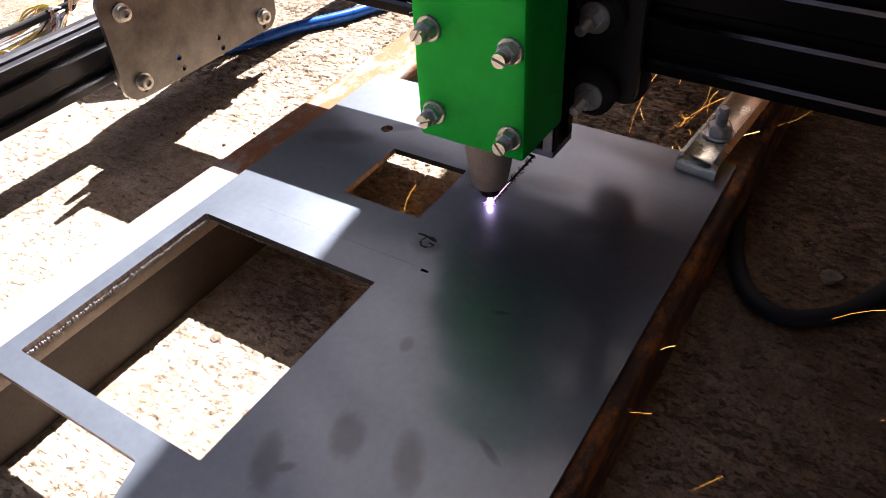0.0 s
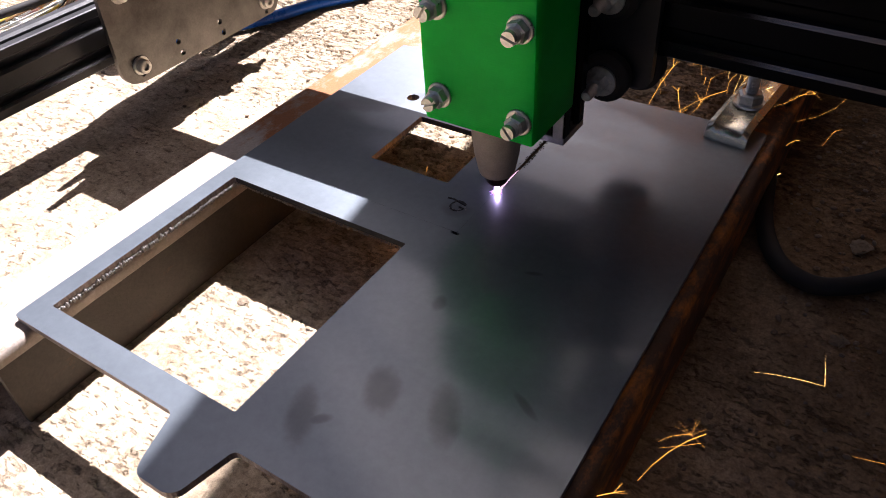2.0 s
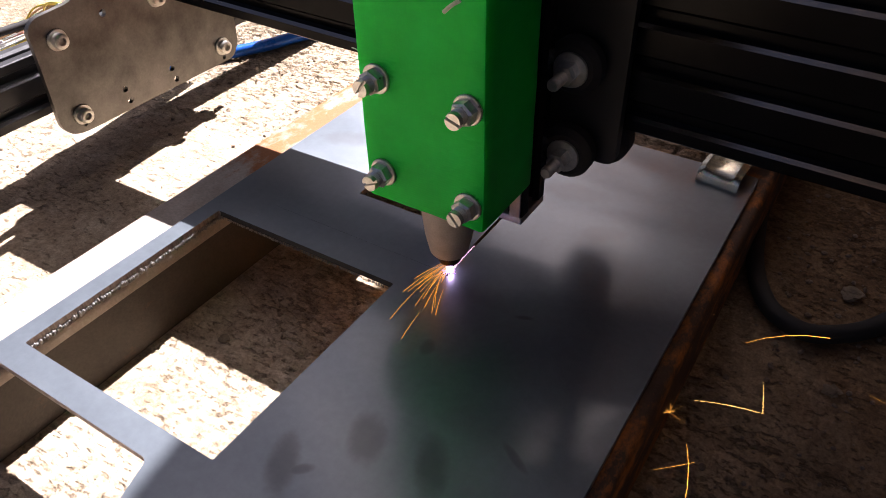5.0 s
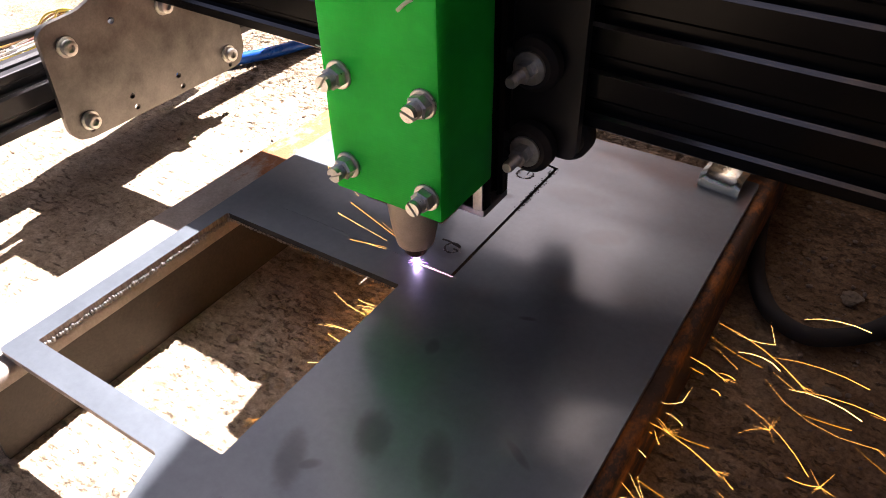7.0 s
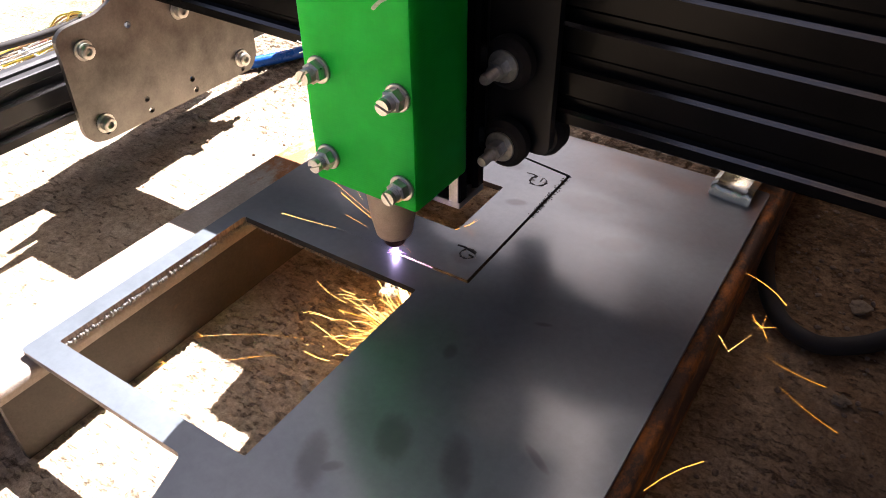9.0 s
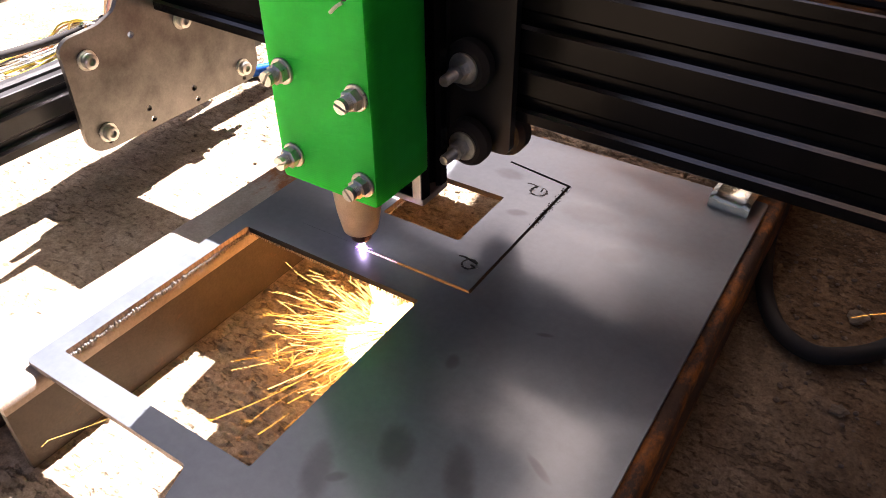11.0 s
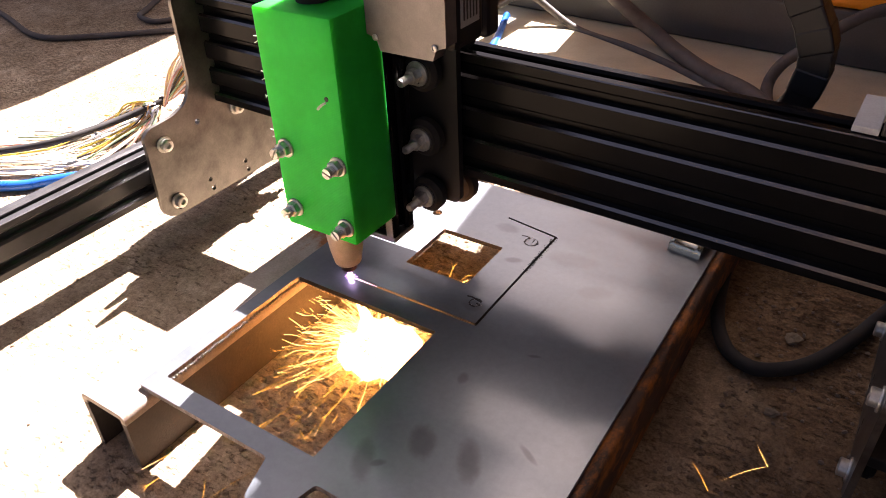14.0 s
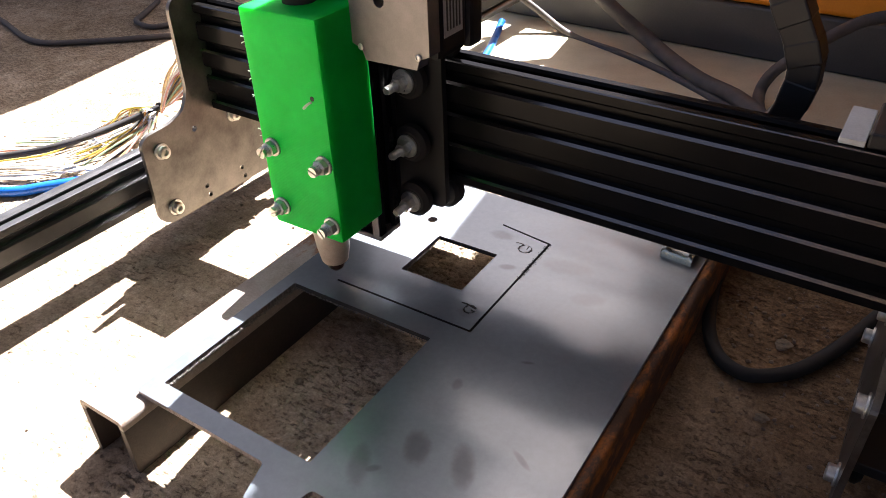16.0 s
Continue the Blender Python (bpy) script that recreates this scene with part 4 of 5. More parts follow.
def plasma():
    """Arc at the nozzle; the kerf just behind it, along local x, still glows."""
    a = thing("plasma_arc", "violet-white plasma arc between nozzle and plate", "plasma arc")
    bm = bmesh.new()
    lathe(bm, [(0.0007, 0.0052), (0.0011, 0.0035), (0.0014, 0.0015), (0.0010, 0.0003), (0.0004, -0.0005)], None, 14)
    part("arc_core", bm, ARC, a, "white arc core", smooth=True)
    bm = bmesh.new()
    rng = random.Random(8)
    for i in range(18):
        ang = 2 * math.pi * i / 18
        d = Vector((math.cos(ang), math.sin(ang), 0))
        ln = rng.uniform(0.0006, 0.0028) * (1.3 if abs(d.x) > 0.7 else 0.7)
        tube(bm, [d * 0.0010 + Vector((0, 0, 0.0008)), d * (0.0015 + ln) + Vector((0, 0, 0.0004))], 0.0003, 5, 0, lambda s: 1 - 0.85 * s)
    part("arc_fringe", bm, ARC_HALO, a, "violet fringe of the arc")
    bm = bmesh.new()
    for i in range(40):
        s = i / 40
        vs = bmesh.ops.create_icosphere(bm, subdivisions=1, radius=(0.00055 + 0.0003 * rng.random()) * (1 - 0.65 * s))["verts"]
        bmesh.ops.transform(bm, matrix=pose(0.001 + 0.019 * s, rng.gauss(0, 0.00012), -0.0001) @ Matrix.Diagonal((1.3, 0.8, 0.5, 1)), verts=vs)
    part("glowing_kerf", bm, KERF_GLOW, a, "still glowing edge of the fresh cut")
    return a


def molten_jet():
    """Molten metal blown out under the plate: a stream, a splash where it strikes the floor, and a spray of droplets. Heads along +x."""
    j = thing("molten_jet", "white-hot molten metal blown out under the cut", "molten metal")
    bm = bmesh.new()
    tube(bm, [(0, 0, -0.0034), (0.006, 0, -0.011), (0.015, 0, -0.024), (0.026, 0, -0.0395)], 0.0052, 12, 5, lambda s: 0.12 + 0.8 * s)
    part("stream", bm, MOLTEN, j, smooth=True)
    bm = bmesh.new()
    bmesh.ops.create_icosphere(bm, subdivisions=3, radius=1)
    for v in bm.verts:
        k = 1 + 0.35 * noise.noise(v.co * 2.5)
        v.co = Vector((0.027 + 0.028 * k * v.co.x, 0.024 * k * v.co.y, -0.0405 + max(0, 0.010 * k * v.co.z)))
    part("splash", bm, MOLTEN, j, "white-hot splash on the floor", smooth=True)
    rng = random.Random(31)
    bm = bmesh.new()
    for i in range(300):
        a = rng.uniform(0, 2 * math.pi)
        u = rng.random()
        d = Vector((math.cos(a), math.sin(a), rng.uniform(0.05, 0.9))).normalized()
        s = Vector((0.027, 0, -0.038)) + Vector((d.x * 1.4, d.y, d.z)) * rng.uniform(0.008, 0.030)
        turn = Vector((-d.y, d.x, 0)) * rng.uniform(-0.003, 0.003)
        e = s + d * rng.uniform(0.004, 0.016) + turn + Vector((0, 0, -0.002))
        if e.z > -0.006:
            continue
        tube(bm, [s, (s + e) / 2 - turn * 0.4 + Vector((0, 0, 0.0008)), e], 0.00015, 5, 3, lambda q: 1 - 0.8 * abs(q - 0.4))
    for i in range(150):
        a = radians(rng.uniform(150, 292))
        d = Vector((math.cos(a), math.sin(a), rng.uniform(-0.10, 0.22)))
        s = Vector((0.024, 0, -0.035 + 0.012 * rng.random())) + Vector((d.x, d.y, d.z * 0.4)) * (0.010 + 0.038 * rng.random() ** 1.2)
        d = (d + Vector((rng.gauss(0, 0.35), rng.gauss(0, 0.35), rng.gauss(0, 0.2)))).normalized()
        ln = rng.choice((0.004, 0.006, 0.009, 0.013, 0.018))
        turn = Vector((-d.y, d.x, 0)) * ln * rng.uniform(-0.16, 0.16)
        e = s + d * ln
        if max(s.z, e.z) > -0.006 or min(s.z, e.z) < -0.0405:
            continue
        tube(bm, [s, (s + e) / 2 + turn + Vector((0, 0, 0.0006)), e], rng.uniform(0.00008, 0.00014), 5, 3, lambda q: 1 - 0.8 * abs(q - 0.4))
    tagged(part("droplet_spray", bm, SPARK_WHITE, j, "spray of glowing droplets"), kind="stuff")
    return j


def spark_shapes():
    """Shared meshes: bent streaks, forked ones and small bursts, heading along local x."""
    rng = random.Random(77)
    out = []
    for kind in range(18):
        bm = bmesh.new()
        dull = kind > 14
        ln = (0.006, 0.009, 0.012, 0.016, 0.024, 0.010, 0.007, 0.030, 0.014, 0.040, 0.020, 0.034, 0.011, 0.026, 0.046, 0.016, 0.026, 0.040)[kind]
        r = rng.uniform(0.00006, 0.00018) * (0.8 if dull else 1)
        bend = ln * rng.uniform(-0.10, 0.10)
        end = Vector((ln / 2, 0, 0))
        pts = [Vector((-ln / 2, 0, 0)), Vector((-ln / 4, bend * 0.75, bend * 0.4)), Vector((0, bend, bend * 0.5)), Vector((ln / 4, bend * 0.75, bend * 0.4)), end]
        ways = []
        if kind in (9, 14):
            ways = [Vector((rng.uniform(0.6, 1), rng.uniform(-0.5, 0.5), rng.uniform(-0.25, 0.25))).normalized() * rng.uniform(0.002, 0.006) for q in range(rng.randint(5, 8))]
        elif kind in (4, 10):
            ways = [Vector((rng.uniform(-0.6, 0.5), rng.choice((-1, 1)) * rng.uniform(0.4, 1), 0.3)).normalized() * rng.uniform(0.004, 0.012)]
        elif kind in (5, 12):
            ways = [Vector((rng.uniform(-1, 1), rng.uniform(-1, 1), rng.uniform(-0.6, 0.9))).normalized() * rng.uniform(0.003, 0.008) for q in range(8)]
        for d in ways:
            pts += [end + d, end + Vector((rng.uniform(-1, 1), rng.uniform(-1, 1), rng.uniform(-1, 1))) * 0.0003]
        count = len(pts) - 1
        straight = 4 / count
        tube(bm, pts, r, 5, 0, lambda q: (0.35 + 0.65 * q / straight) if q <= straight + 1e-6 else (0.08 if round(q * count) % 2 else 0.30))
        me = bpy.data.meshes.new("spark")
        bm.to_mesh(me)
        bm.free()
        me.materials.append(EMBER if dull else (SPARK, SPARK_WHITE, SPARK)[kind % 3])
        out.append(me)
    return out


# ---- round about ----
def hoses_and_cables():
    f = FLOOR

    def lay(name, pts, r, material, label, category, seg=12, group=""):
        bm = bmesh.new()
        tube(bm, pts, r, seg, 8)
        tagged(done(name, bm, material, smooth=True), label, category, group)

    lay("cable", [(0.104, 0.30, f + 0.0043), (0.106, 0.21, f + 0.0043), (0.1155, 0.145, f + 0.0043), (0.129, 0.112, f + 0.0043), (0.146, 0.101, f + 0.0043), (0.161, 0.107, f + 0.0043), (0.176, 0.123, f + 0.0043), (0.192, 0.156, f + 0.0043), (0.206, 0.196, f + 0.0043), (0.24, 0.29, f + 0.0043), (0.26, 0.36, f + 0.0043)], 0.0043, RUBBER, "thick black rubber cable looped on the floor", "cable")
    lay("air_hose", [(-0.56, -0.06, f + 0.005), (-0.447, 0.002, f + 0.005), (-0.42, 0.028, f + 0.005), (-0.38, 0.075, f + 0.005), (-0.32, 0.145, f + 0.005), (-0.28, 0.203, f + 0.005), (-0.262, 0.245, f + 0.005), (-0.235, 0.29, f + 0.005), (-0.215, 0.36, f + 0.005), (-0.245, 0.48, f + 0.005), (-0.29, 0.60, f + 0.006)], 0.0046, BLUE, "bright blue plastic air hose on the floor", "air hose")
    lay("cable", [(-0.31, 0.57, 0.035), (-0.252, 0.600, -0.006), (-0.19, 0.596, f + 0.0046), (-0.11, 0.563, f + 0.0044), (-0.044, 0.527, f + 0.0044), (0.025, 0.478, f + 0.0044), (0.09, 0.42, f + 0.0044), (0.14, 0.36, f + 0.0044)], 0.0042, GREY_RUBBER, "dusty grey cable lying on the floor", "cable", group="cables behind the machine")
    lay("cable", [(-0.22, 0.57, 0.085), (-0.144, 0.580, 0.017), (-0.086, 0.583, f + 0.018), (-0.045, 0.548, f + 0.0116), (-0.001, 0.506, f + 0.0116), (0.047, 0.474, f + 0.0116), (0.10, 0.41, f + 0.0116)], 0.0085, GREY_RUBBER, "thick dusty grey cable lying on the floor", "cable", group="cables behind the machine")
    lay("cable", [(0.105, 0.40, f + 0.009), (0.074, 0.448, f + 0.009), (0.059, 0.494, f + 0.014), (0.067, 0.501, f + 0.036), (0.088, 0.505, 0.015), (0.113, 0.530, 0.033), (0.143, 0.550, 0.045), (0.23, 0.58, 0.06)], 0.0058, GREY_RUBBER, "dusty grey cable rising in a loop", "cable", group="cables behind the machine")
    lay("cable", [(-1.1, 0.33, f + 0.0037), (-0.926, 0.289, f + 0.0037), (-0.80, 0.258, f + 0.0037), (-0.73, 0.294, f + 0.0037), (-0.654, 0.359, f + 0.0037), (-0.50, 0.50, f + 0.0037)], 0.0037, GREY_RUBBER, "dark cable lying on the far floor", "cable", group="cables on the far floor")
    lay("cable", [(-0.80, 0.46, f + 0.0037), (-0.765, 0.405, f + 0.0037), (-0.74, 0.374, f + 0.0060), (-0.705, 0.373, f + 0.0037), (-0.69, 0.41, f + 0.0037), (-0.72, 0.47, f + 0.0037)], 0.0037, GREY_RUBBER, "dark cable looped on the far floor", "cable", group="cables on the far floor")
    # loom: sheath from the open floor, tied and fanned into many thin wires
    rng = random.Random(21)
    lay("cable_sheath", [(-0.56, -0.03, f + 0.012), (-0.475, 0.030, f + 0.020), (-0.438, 0.061, f + 0.026), (-0.428, 0.118, f + 0.026), (-0.409, 0.150, f + 0.034)], 0.0032, RUBBER, "black sheathed cable ending in bare wires", "cable")
    loom = thing("wire_loom", "bundle of thin coloured wires tied with a black strap", "wire bundle")
    for i in range(72):
        bm = bmesh.new()
        a, s = rng.gauss(0, 1), rng.gauss(0, 1)
        tie = Vector((-0.409, 0.150, f + 0.034))
        up = [tie, tie + Vector((0.018 + 0.004 * a, 0.004 * s, 0.016 + 0.005 * s)), tie + Vector((0.050 + 0.009 * a, 0.010 + 0.008 * s, 0.040 - 0.008 * a)), tie + Vector((0.085 + 0.010 * a, 0.020, 0.066 - 0.010 * a))]
        down = [tie + Vector((-0.006 + 0.006 * a, -0.014, -0.008 + 0.004 * s)), Vector((-0.424 + 0.016 * a, 0.118 + 0.012 * s, f + 0.006 + 0.008 * rng.random())), Vector((-0.432 + 0.028 * a, 0.095 + 0.022 * s, f + 0.003))]
        pts = (down[::-1] + up) if i % 2 else ([down[0]] + up)
        tube(bm, pts, 0.0009, 6, 5)
        part("wire", bm, WIRES[i % len(WIRES)], loom, smooth=True)
    # slack wires that run from the strap down to the floor, and short loops under them
    for i in range(34):
        bm = bmesh.new()
        a, s, w = rng.gauss(0, 0.005), rng.gauss(0, 0.004), rng.uniform(0, 0.006)
        if i < 24:
            pts = [Vector((-0.409, 0.150, f + 0.034)), Vector((-0.437 + s, 0.146 + s, f + 0.023 + w)), Vector((-0.463 + a, 0.134 + s, f + 0.010 + w)), Vector((-0.479 + a, 0.110 - a, f + 0.003 + w * 0.6)), Vector((-0.494 + 2 * a, 0.086 + 2 * s, f + 0.003)), Vector((-0.530 + 3 * a, 0.060 + 3 * s, f + 0.003))][:6 if i % 4 == 0 else 5 if i % 2 else 4]
        else:
            pts = [Vector((-0.419 + a, 0.116 + s, f + 0.004)), Vector((-0.438 + s, 0.106 + a, f + 0.003 + w)), Vector((-0.456 + a, 0.107 + s, f + 0.003 + w)), Vector((-0.470 + a, 0.112 + s, f + 0.005)), Vector((-0.464 + 2 * a, 0.126 + s, f + 0.010))]
        tube(bm, pts, 0.0009, 6, 5)
        part("wire", bm, WIRES[(i * 5 + i // 6) % len(WIRES)], loom, smooth=True)
    bm = bmesh.new()
    lathe(bm, [(0.0045, -0.0015), (0.005, 0), (0.0045, 0.0015)], Matrix.Translation((-0.409, 0.150, f + 0.034)) @ pose(0, 0, 0, 70, 0, 20), 14)
    part("strap", bm, RUBBER, loom, "black tie strap", smooth=True)
    # white wires on the sunlit floor
    for k in range(5):
        u, v = rng.uniform(-0.02, 0.02), rng.uniform(-0.02, 0.02)
        lay("wire", [(-0.62, -0.02 + 0.010 * k + u, f + 0.003), (-0.54, 0.01 + v, f + 0.004), (-0.47, 0.035 + u, f + 0.004), (-0.42 + v, 0.060 + u * 0.4, f + 0.005), (-0.405, 0.078, f + 0.006)], 0.0009, WIRES[5 if k % 2 else 1], "thin pale wire lying on the floor", "wire", 6, "loose wires")


def cable_chain():
    """Drag chain of short plastic links that arches up from behind the beam."""
    c = thing("cable_chain", "black plastic cable chain arching up behind the gantry", "cable chain")
    pts = [(0.085, 0.145, 0.222), (0.095, 0.145, 0.205), (0.112, 0.145, 0.176), (0.124, 0.145, 0.155), (0.132, 0.145, 0.140), (0.1335, 0.145, 0.127), (0.131, 0.145, 0.113), (0.126, 0.145, 0.099), (0.112, 0.144, 0.078)]
    path = [Vector(q) for q in smooth_path(pts, 24)]
    gone, last, marks = 0.0, path[0], [path[0]]
    for q in path[1:]:
        gone += (q - last).length
        last = q
        if gone > 0.0105:
            marks.append(q)
            gone = 0.0
    for i, (a, b) in enumerate(zip(marks, marks[1:])):
        mid, d = (a + b) / 2, (b - a)
        m = Matrix.Translation(mid) @ Matrix.Rotation(math.atan2(-d.z, d.x), 4, "Y")
        h = 0.0078 if i % 2 else 0.0082
        bm = bmesh.new()
        half = d.length / 2 + 0.0012
        box(bm, -half, half, -0.0090 + 0.0004 * (i % 2), 0.0090 - 0.0004 * (i % 2), -h, h, 0.0012, m)
        part("chain_link", bm, BLACK, c)
    part("saddle", boxed(0.106, 0.119, 0.0983, 0.150, 0.070, 0.078, 0.001), BLACK, c, "black bracket fixing the chain to the beam")
    return c


def cabinet():
    c = thing("machine_cabinet", "orange machine cabinet on a dark grey sheet metal base", "machine cabinet", at=pose(-0.148, 0.655, FLOOR, 0, 0, -4.5))
    part("base_panel", boxed(-0.45, 0.66, -0.022, 0.164, 0.0034, 0.060, 0.003), CABINET, c, "dark grey base panel")
    part("body", boxed(-0.05, 0.64, -0.018, 0.16, 0.0602, 0.34, 0.006), ORANGE, c, "orange painted body")
    for x in (-0.40, 0.58):
        part("foot", boxed(x, x + 0.05, 0.10, 0.15, 0.0, 0.0033), RUBBER, c)


def end_stop():
    e = thing("limit_switch", "small black switch box with a bare metal bracket", "switch")
    part("bracket", boxed(0.160, 0.1705, 0.0805, 0.118, 0.1262, 0.1292, 0.0005), PAPER, e, "pale metal bracket")
    part("box", boxed(0.1712, 0.196, 0.0805, 0.118, 0.1262, 0.1335, 0.001), BLACK, e)
    return e


setting()
stone(-0.0735, -0.034, 0.0032, 3, "small pale stone on the shaded concrete")
stone(0.162, 0.143, 0.0055, 5, "pale lump of mortar on the brown floor")
stone(0.139, 0.091, 0.0020, 7, "tiny pale stone on the brown floor")
stone(0.165, 0.076, 0.0040, 9, "small brown stone on the floor")
slivers = steel_plate()
channel(-0.1335, -0.099, -0.129, 0.30, "rusty steel channel with its web up, carrying the plate", LEFT_RUST, SHADED_FLANGE)
channel(0.0875, 0.1125, -0.40, 0.34, "dark rusty steel channel with an orange edge, carrying the plate", RUST, RUST)
clamp()
rails()
the_gantry = gantry()
the_carriage = carriage()
the_torch = torch_holder()
the_arc = plasma()
the_jet = molten_jet()
hoses_and_cables()
the_chain = cable_chain()
the_stop = end_stop()
cabinet()


SHAPES = spark_shapes()
# places that sparks fly from (None: the splash of the jet) and to, as ranges of x, y and z
FLOOR_A = (((0.095, 0.105), (-0.10, 0.12), (-0.036, -0.012)), ((0.13, 0.26), (-0.10, 0.16), (-0.036, 0.0)))
FLOOR_B = (((0.095, 0.105), (-0.12, 0.08), (-0.036, -0.010)), ((0.13, 0.25), (-0.17, 0.06), (-0.036, 0.01)))
BACK = (((0.045, 0.095), (0.150, 0.160), (-0.034, -0.012)), ((0.03, 0.125), (0.165, 0.25), (-0.030, 0.022)))
HOLE = (None, ((-0.098, -0.002), (-0.097, -0.002), (-0.039, -0.012)))
SMALL = (((-0.05, -0.012), (0.03, 0.044), (-0.036, -0.02)), ((-0.05, -0.010), (0.05, 0.085), (-0.036, -0.01)))
FRONT = (((-0.09, -0.03), (-0.105, -0.100), (-0.036, -0.02)), ((-0.11, -0.02), (-0.17, -0.115), (-0.036, -0.015)))
FAN = ("tip", ((-0.010, 0.026), (-0.075, -0.045), (0.002, 0.008)))
FAN_LEFT = ("tip", ((-0.10, -0.03), (-0.05, 0.02), (0.004, 0.03)))
# how many sparks, dull ones or bright, and what each does: first second, last second, rest between flights, way
SWARMS = [
    (60, False, [(0.0, 4.6, 0.03, BACK), (6.3, 7.6, 0.02, FLOOR_B), (9.0, 14.7, 0.06, HOLE)]),
    (36, False, [(0.0, 6.0, 0.7, FLOOR_A), (6.4, 9.0, 0.2, HOLE), (9.2, 14.7, 0.06, HOLE)]),
    (64, True, [(1.25, 1.7, 0.02, FAN), (3.25, 5.1, 0.04, FAN), (6.4, 8.9, 0.5, FLOOR_B), (9.0, 14.7, 0.06, HOLE)]),
    (115, False, [(6.2, 7.5, 0.30, FLOOR_B), (9.0, 14.7, 0.04, HOLE)]),
    (16, False, [(6.4, 9.0, 0.4, FAN_LEFT), (9.2, 14.6, 0.2, FRONT)]),
    (34, False, [(0.3, 4.6, 0.2, BACK), (8.0, 14.6, 0.1, SMALL)]),
    (12, False, [(0.0, 5.0, 0.8, SMALL), (7.2, 9.2, 0.15, FLOOR_A), (9.4, 14.4, 1.6, FLOOR_A)]),
]


def jet_turn(t):
    """Heading of the jet: it trails behind the torch."""
    return 62 + (-20 - 62) * min(1, max(0, (t - 4.9) / 1.0))


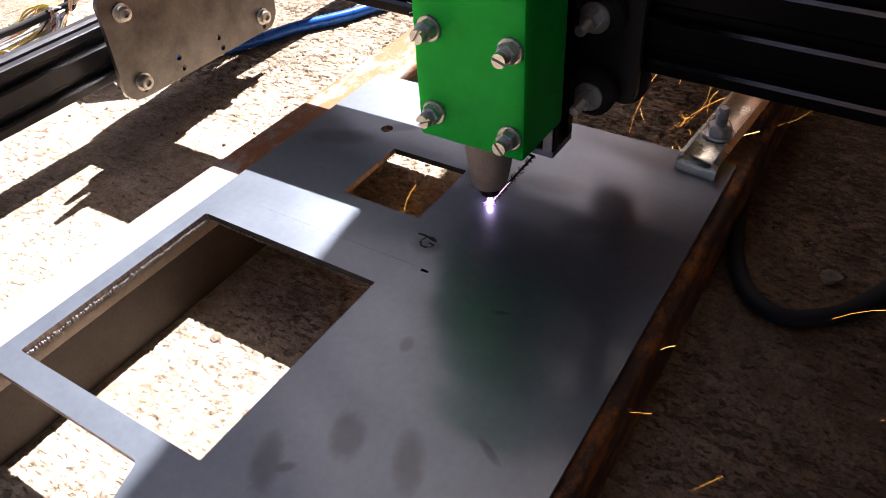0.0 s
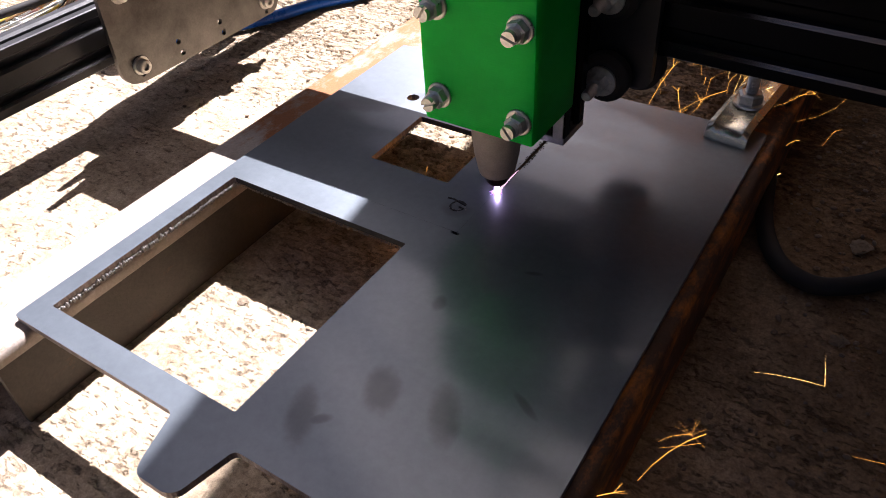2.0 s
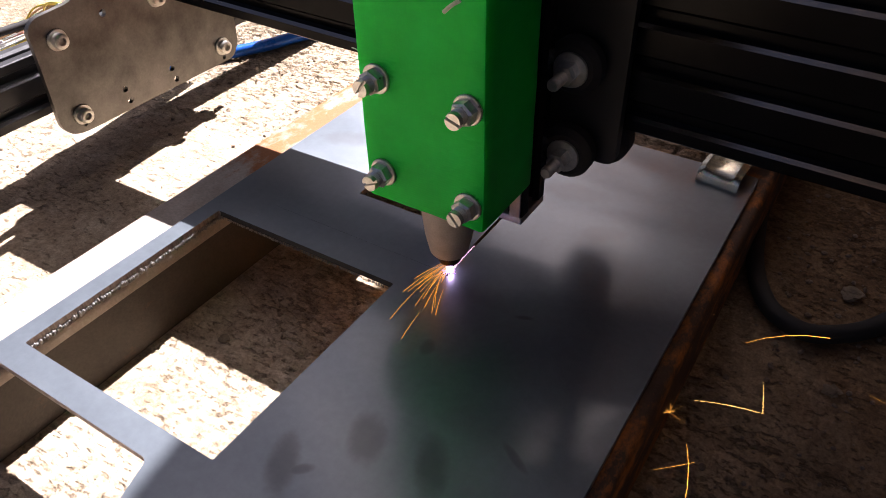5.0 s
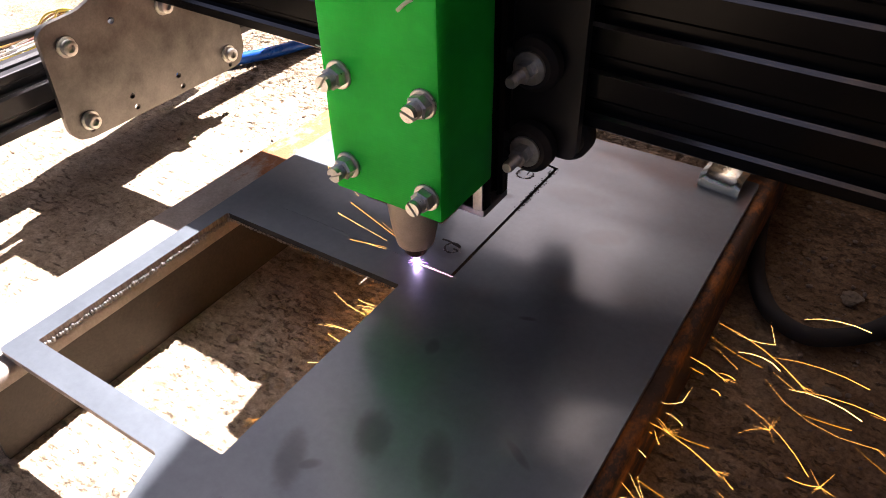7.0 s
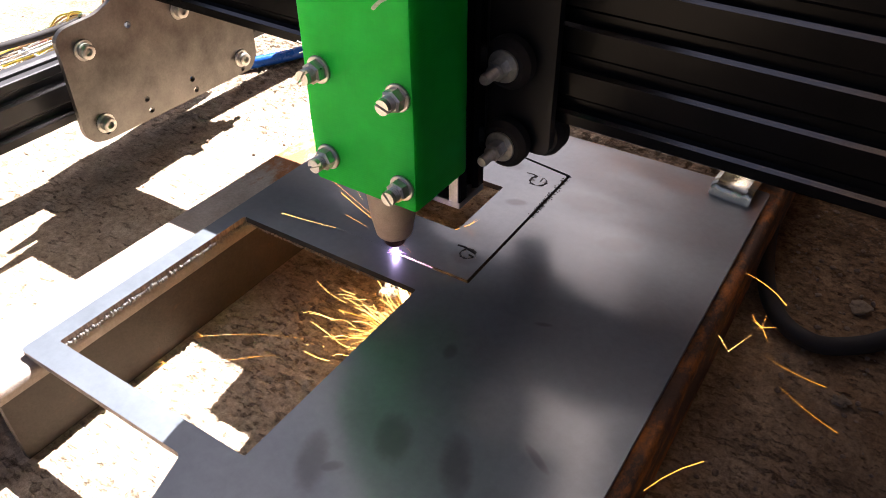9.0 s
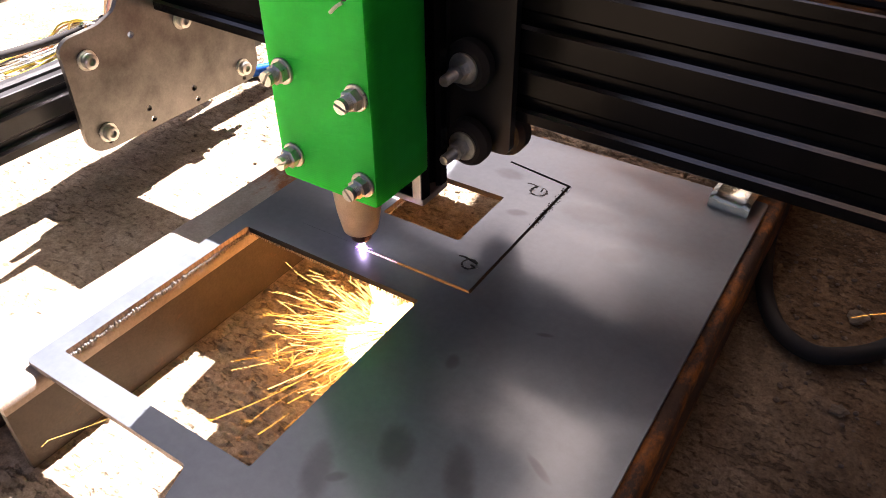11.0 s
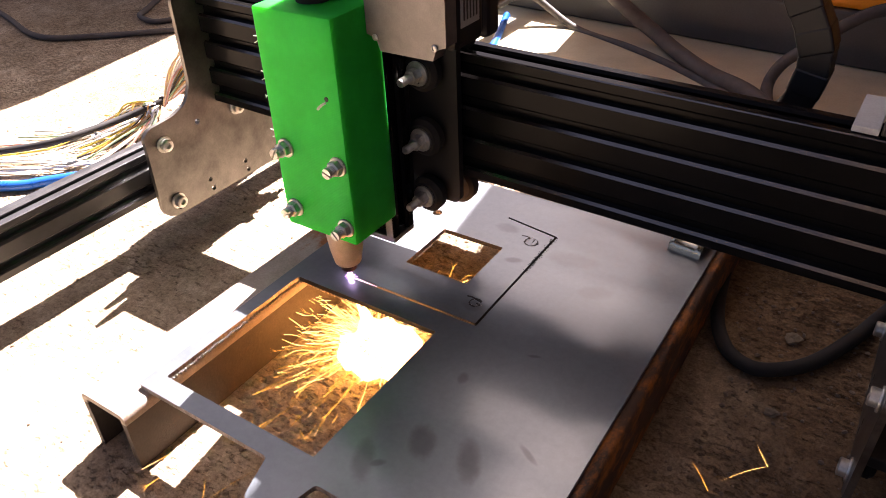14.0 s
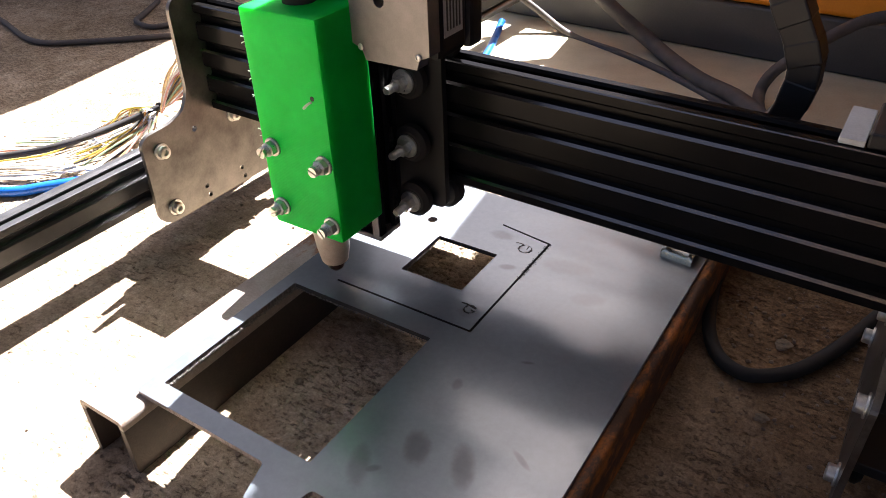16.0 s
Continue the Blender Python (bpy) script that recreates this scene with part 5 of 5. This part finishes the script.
def spark_rows(rng, acts, below=FLOOR - 0.06):
    """A spark flies again and again along much the same way; between flights it is burnt out under the floor."""
    pick = lambda ranges: Vector([rng.uniform(*r) for r in ranges])
    rows = []
    q0 = None

    def add(t, place, q):
        if rows and t <= rows[-1][0] + 0.03:
            return
        rows.append((t, Matrix.Translation(place) @ q.to_matrix().to_4x4()))

    for first, last, gap, (start, end) in acts:
        goal = pick(end)
        base = None if start in (None, "tip") else pick(start)
        if start == FLOOR_B[0]:
            goal.y = base.y + rng.gauss(-0.035, 0.025)
        fly = 0.22
        t = first + rng.uniform(-0.2 if first == 0 else 0, gap + fly)
        keep = None
        while t < last:
            x, y = tip(t)
            wob = Vector((rng.uniform(-0.012, 0.012), rng.uniform(-0.012, 0.012), 0))
            if start is None:
                a = radians(jet_turn(t))
                s = Vector((x + 0.027 * math.cos(a), y + 0.027 * math.sin(a), -0.034))
                g = s.lerp(goal, rng.uniform(0.3, 0.75) if t < 11.7 else rng.uniform(0.6, 1.1) if t < 12.6 else rng.uniform(0.45, 0.95)) + wob
                g.x, g.y = min(-0.003, max(-0.097, g.x)), min(-0.003, max(-0.097, g.y))
            elif start == "tip":
                s = Vector((x, y, 0.002))
                g = s + goal * rng.uniform(0.25, 0.8)
                g.z = goal.z
            else:
                s, g = base + wob * 0.5, goal + wob
            d = g - s
            q = d.to_track_quat("X", "Z")
            if keep is not None and keep.rotation_difference(q).angle > 1.2:
                q = keep
            keep = q
            low = Vector((s.x, s.y, below))
            if q0 is not None and rows:
                turn = q0.rotation_difference(q).angle
                if turn > 1.2:
                    prev, tp = rows[-1][1].translation, rows[-1][0]
                    for k in (1, 2, 3):
                        tm = tp + (t - 0.07 - tp) * k / 4
                        add(tm, prev.lerp(low, k / 4), q0.slerp(q, k / 4))
            q0 = q
            add(t - 0.07, low, q)
            add(t, s + d * 0.12, q)
            add(t + fly / 2, s + d * 0.6 + Vector((0, 0, 0.003)), q)
            add(t + fly, g, q)
            add(t + fly + 0.07, Vector((g.x, g.y, below)), q)
            t += fly + 0.15 + gap * rng.uniform(0.5, 1.5)
    if not rows:
        return None
    rows = [r for r in rows if r[0] > 0.001]
    rows.insert(0, (0, rows[0][1]))
    if rows[-1][0] < 15.9:
        rows.append((16, rows[-1][1]))
    return rows


def motions():
    times = [0.5 * i for i in range(33)]
    times = sorted(set(times + [4.9, 5.15, 5.25, 5.4, 5.65, 5.9, 14.6, 14.7, 14.9]))
    for ob in (the_gantry, the_stop, the_chain):
        walk(ob, [(t, pose(0, tip(t)[1] - CUT_Y, 0, 0, LEAN, 0)) for t in times])
    walk(the_carriage, [(t, pose(tip(t)[0], tip(t)[1], 0)) for t in times])

    def lift(t):
        return 0.0 if t < 14.65 else min(1.0, (t - 14.65) / 0.25) * 0.0042

    def pool(t):
        """The splash swells out of the floor as the melt gathers."""
        if t < 12.2:
            return -0.012 if t < 8.6 else -0.012 + 0.021 * ((t - 8.6) / 3.6) ** 2
        return 0.009 - 0.010 * min(1.0, (t - 12.2) / 0.8)

    walk(the_torch, [(t, pose(tip(t)[0], tip(t)[1], lift(t))) for t in times])
    walk(the_arc, [(t, pose(tip(t)[0], tip(t)[1], 0 if t < 14.65 else -0.06, 0, 0, 90 - 90 * min(1, max(0, (t - 5.15) / 0.75)))) for t in times])
    walk(the_jet, [(t, pose(tip(t)[0], tip(t)[1], pool(t) if t < 14.65 else -0.08, 0, 0, jet_turn(t))) for t in times])
    for ob, t in slivers:
        t = min(max(t, 0.05), 15.5)
        walk(ob, [(0, pose(0, 0, 0)), (t, pose(0, 0, 0)), (t + 0.1, pose(0, 0, -0.09)), (16, pose(0, 0, -0.09))])
    rng = random.Random(99)
    for count, dull, acts in SWARMS:
        for i in range(count):
            shape = SHAPES[rng.randrange(15, 18) if dull else rng.randrange(15)]
            ob = tagged(new("spark", shape), "dull orange streak of a flying spark" if dull else "glowing yellow streak of a flying spark", "spark", "sparks from the cut")
            walk(ob, spark_rows(rng, acts))


motions()
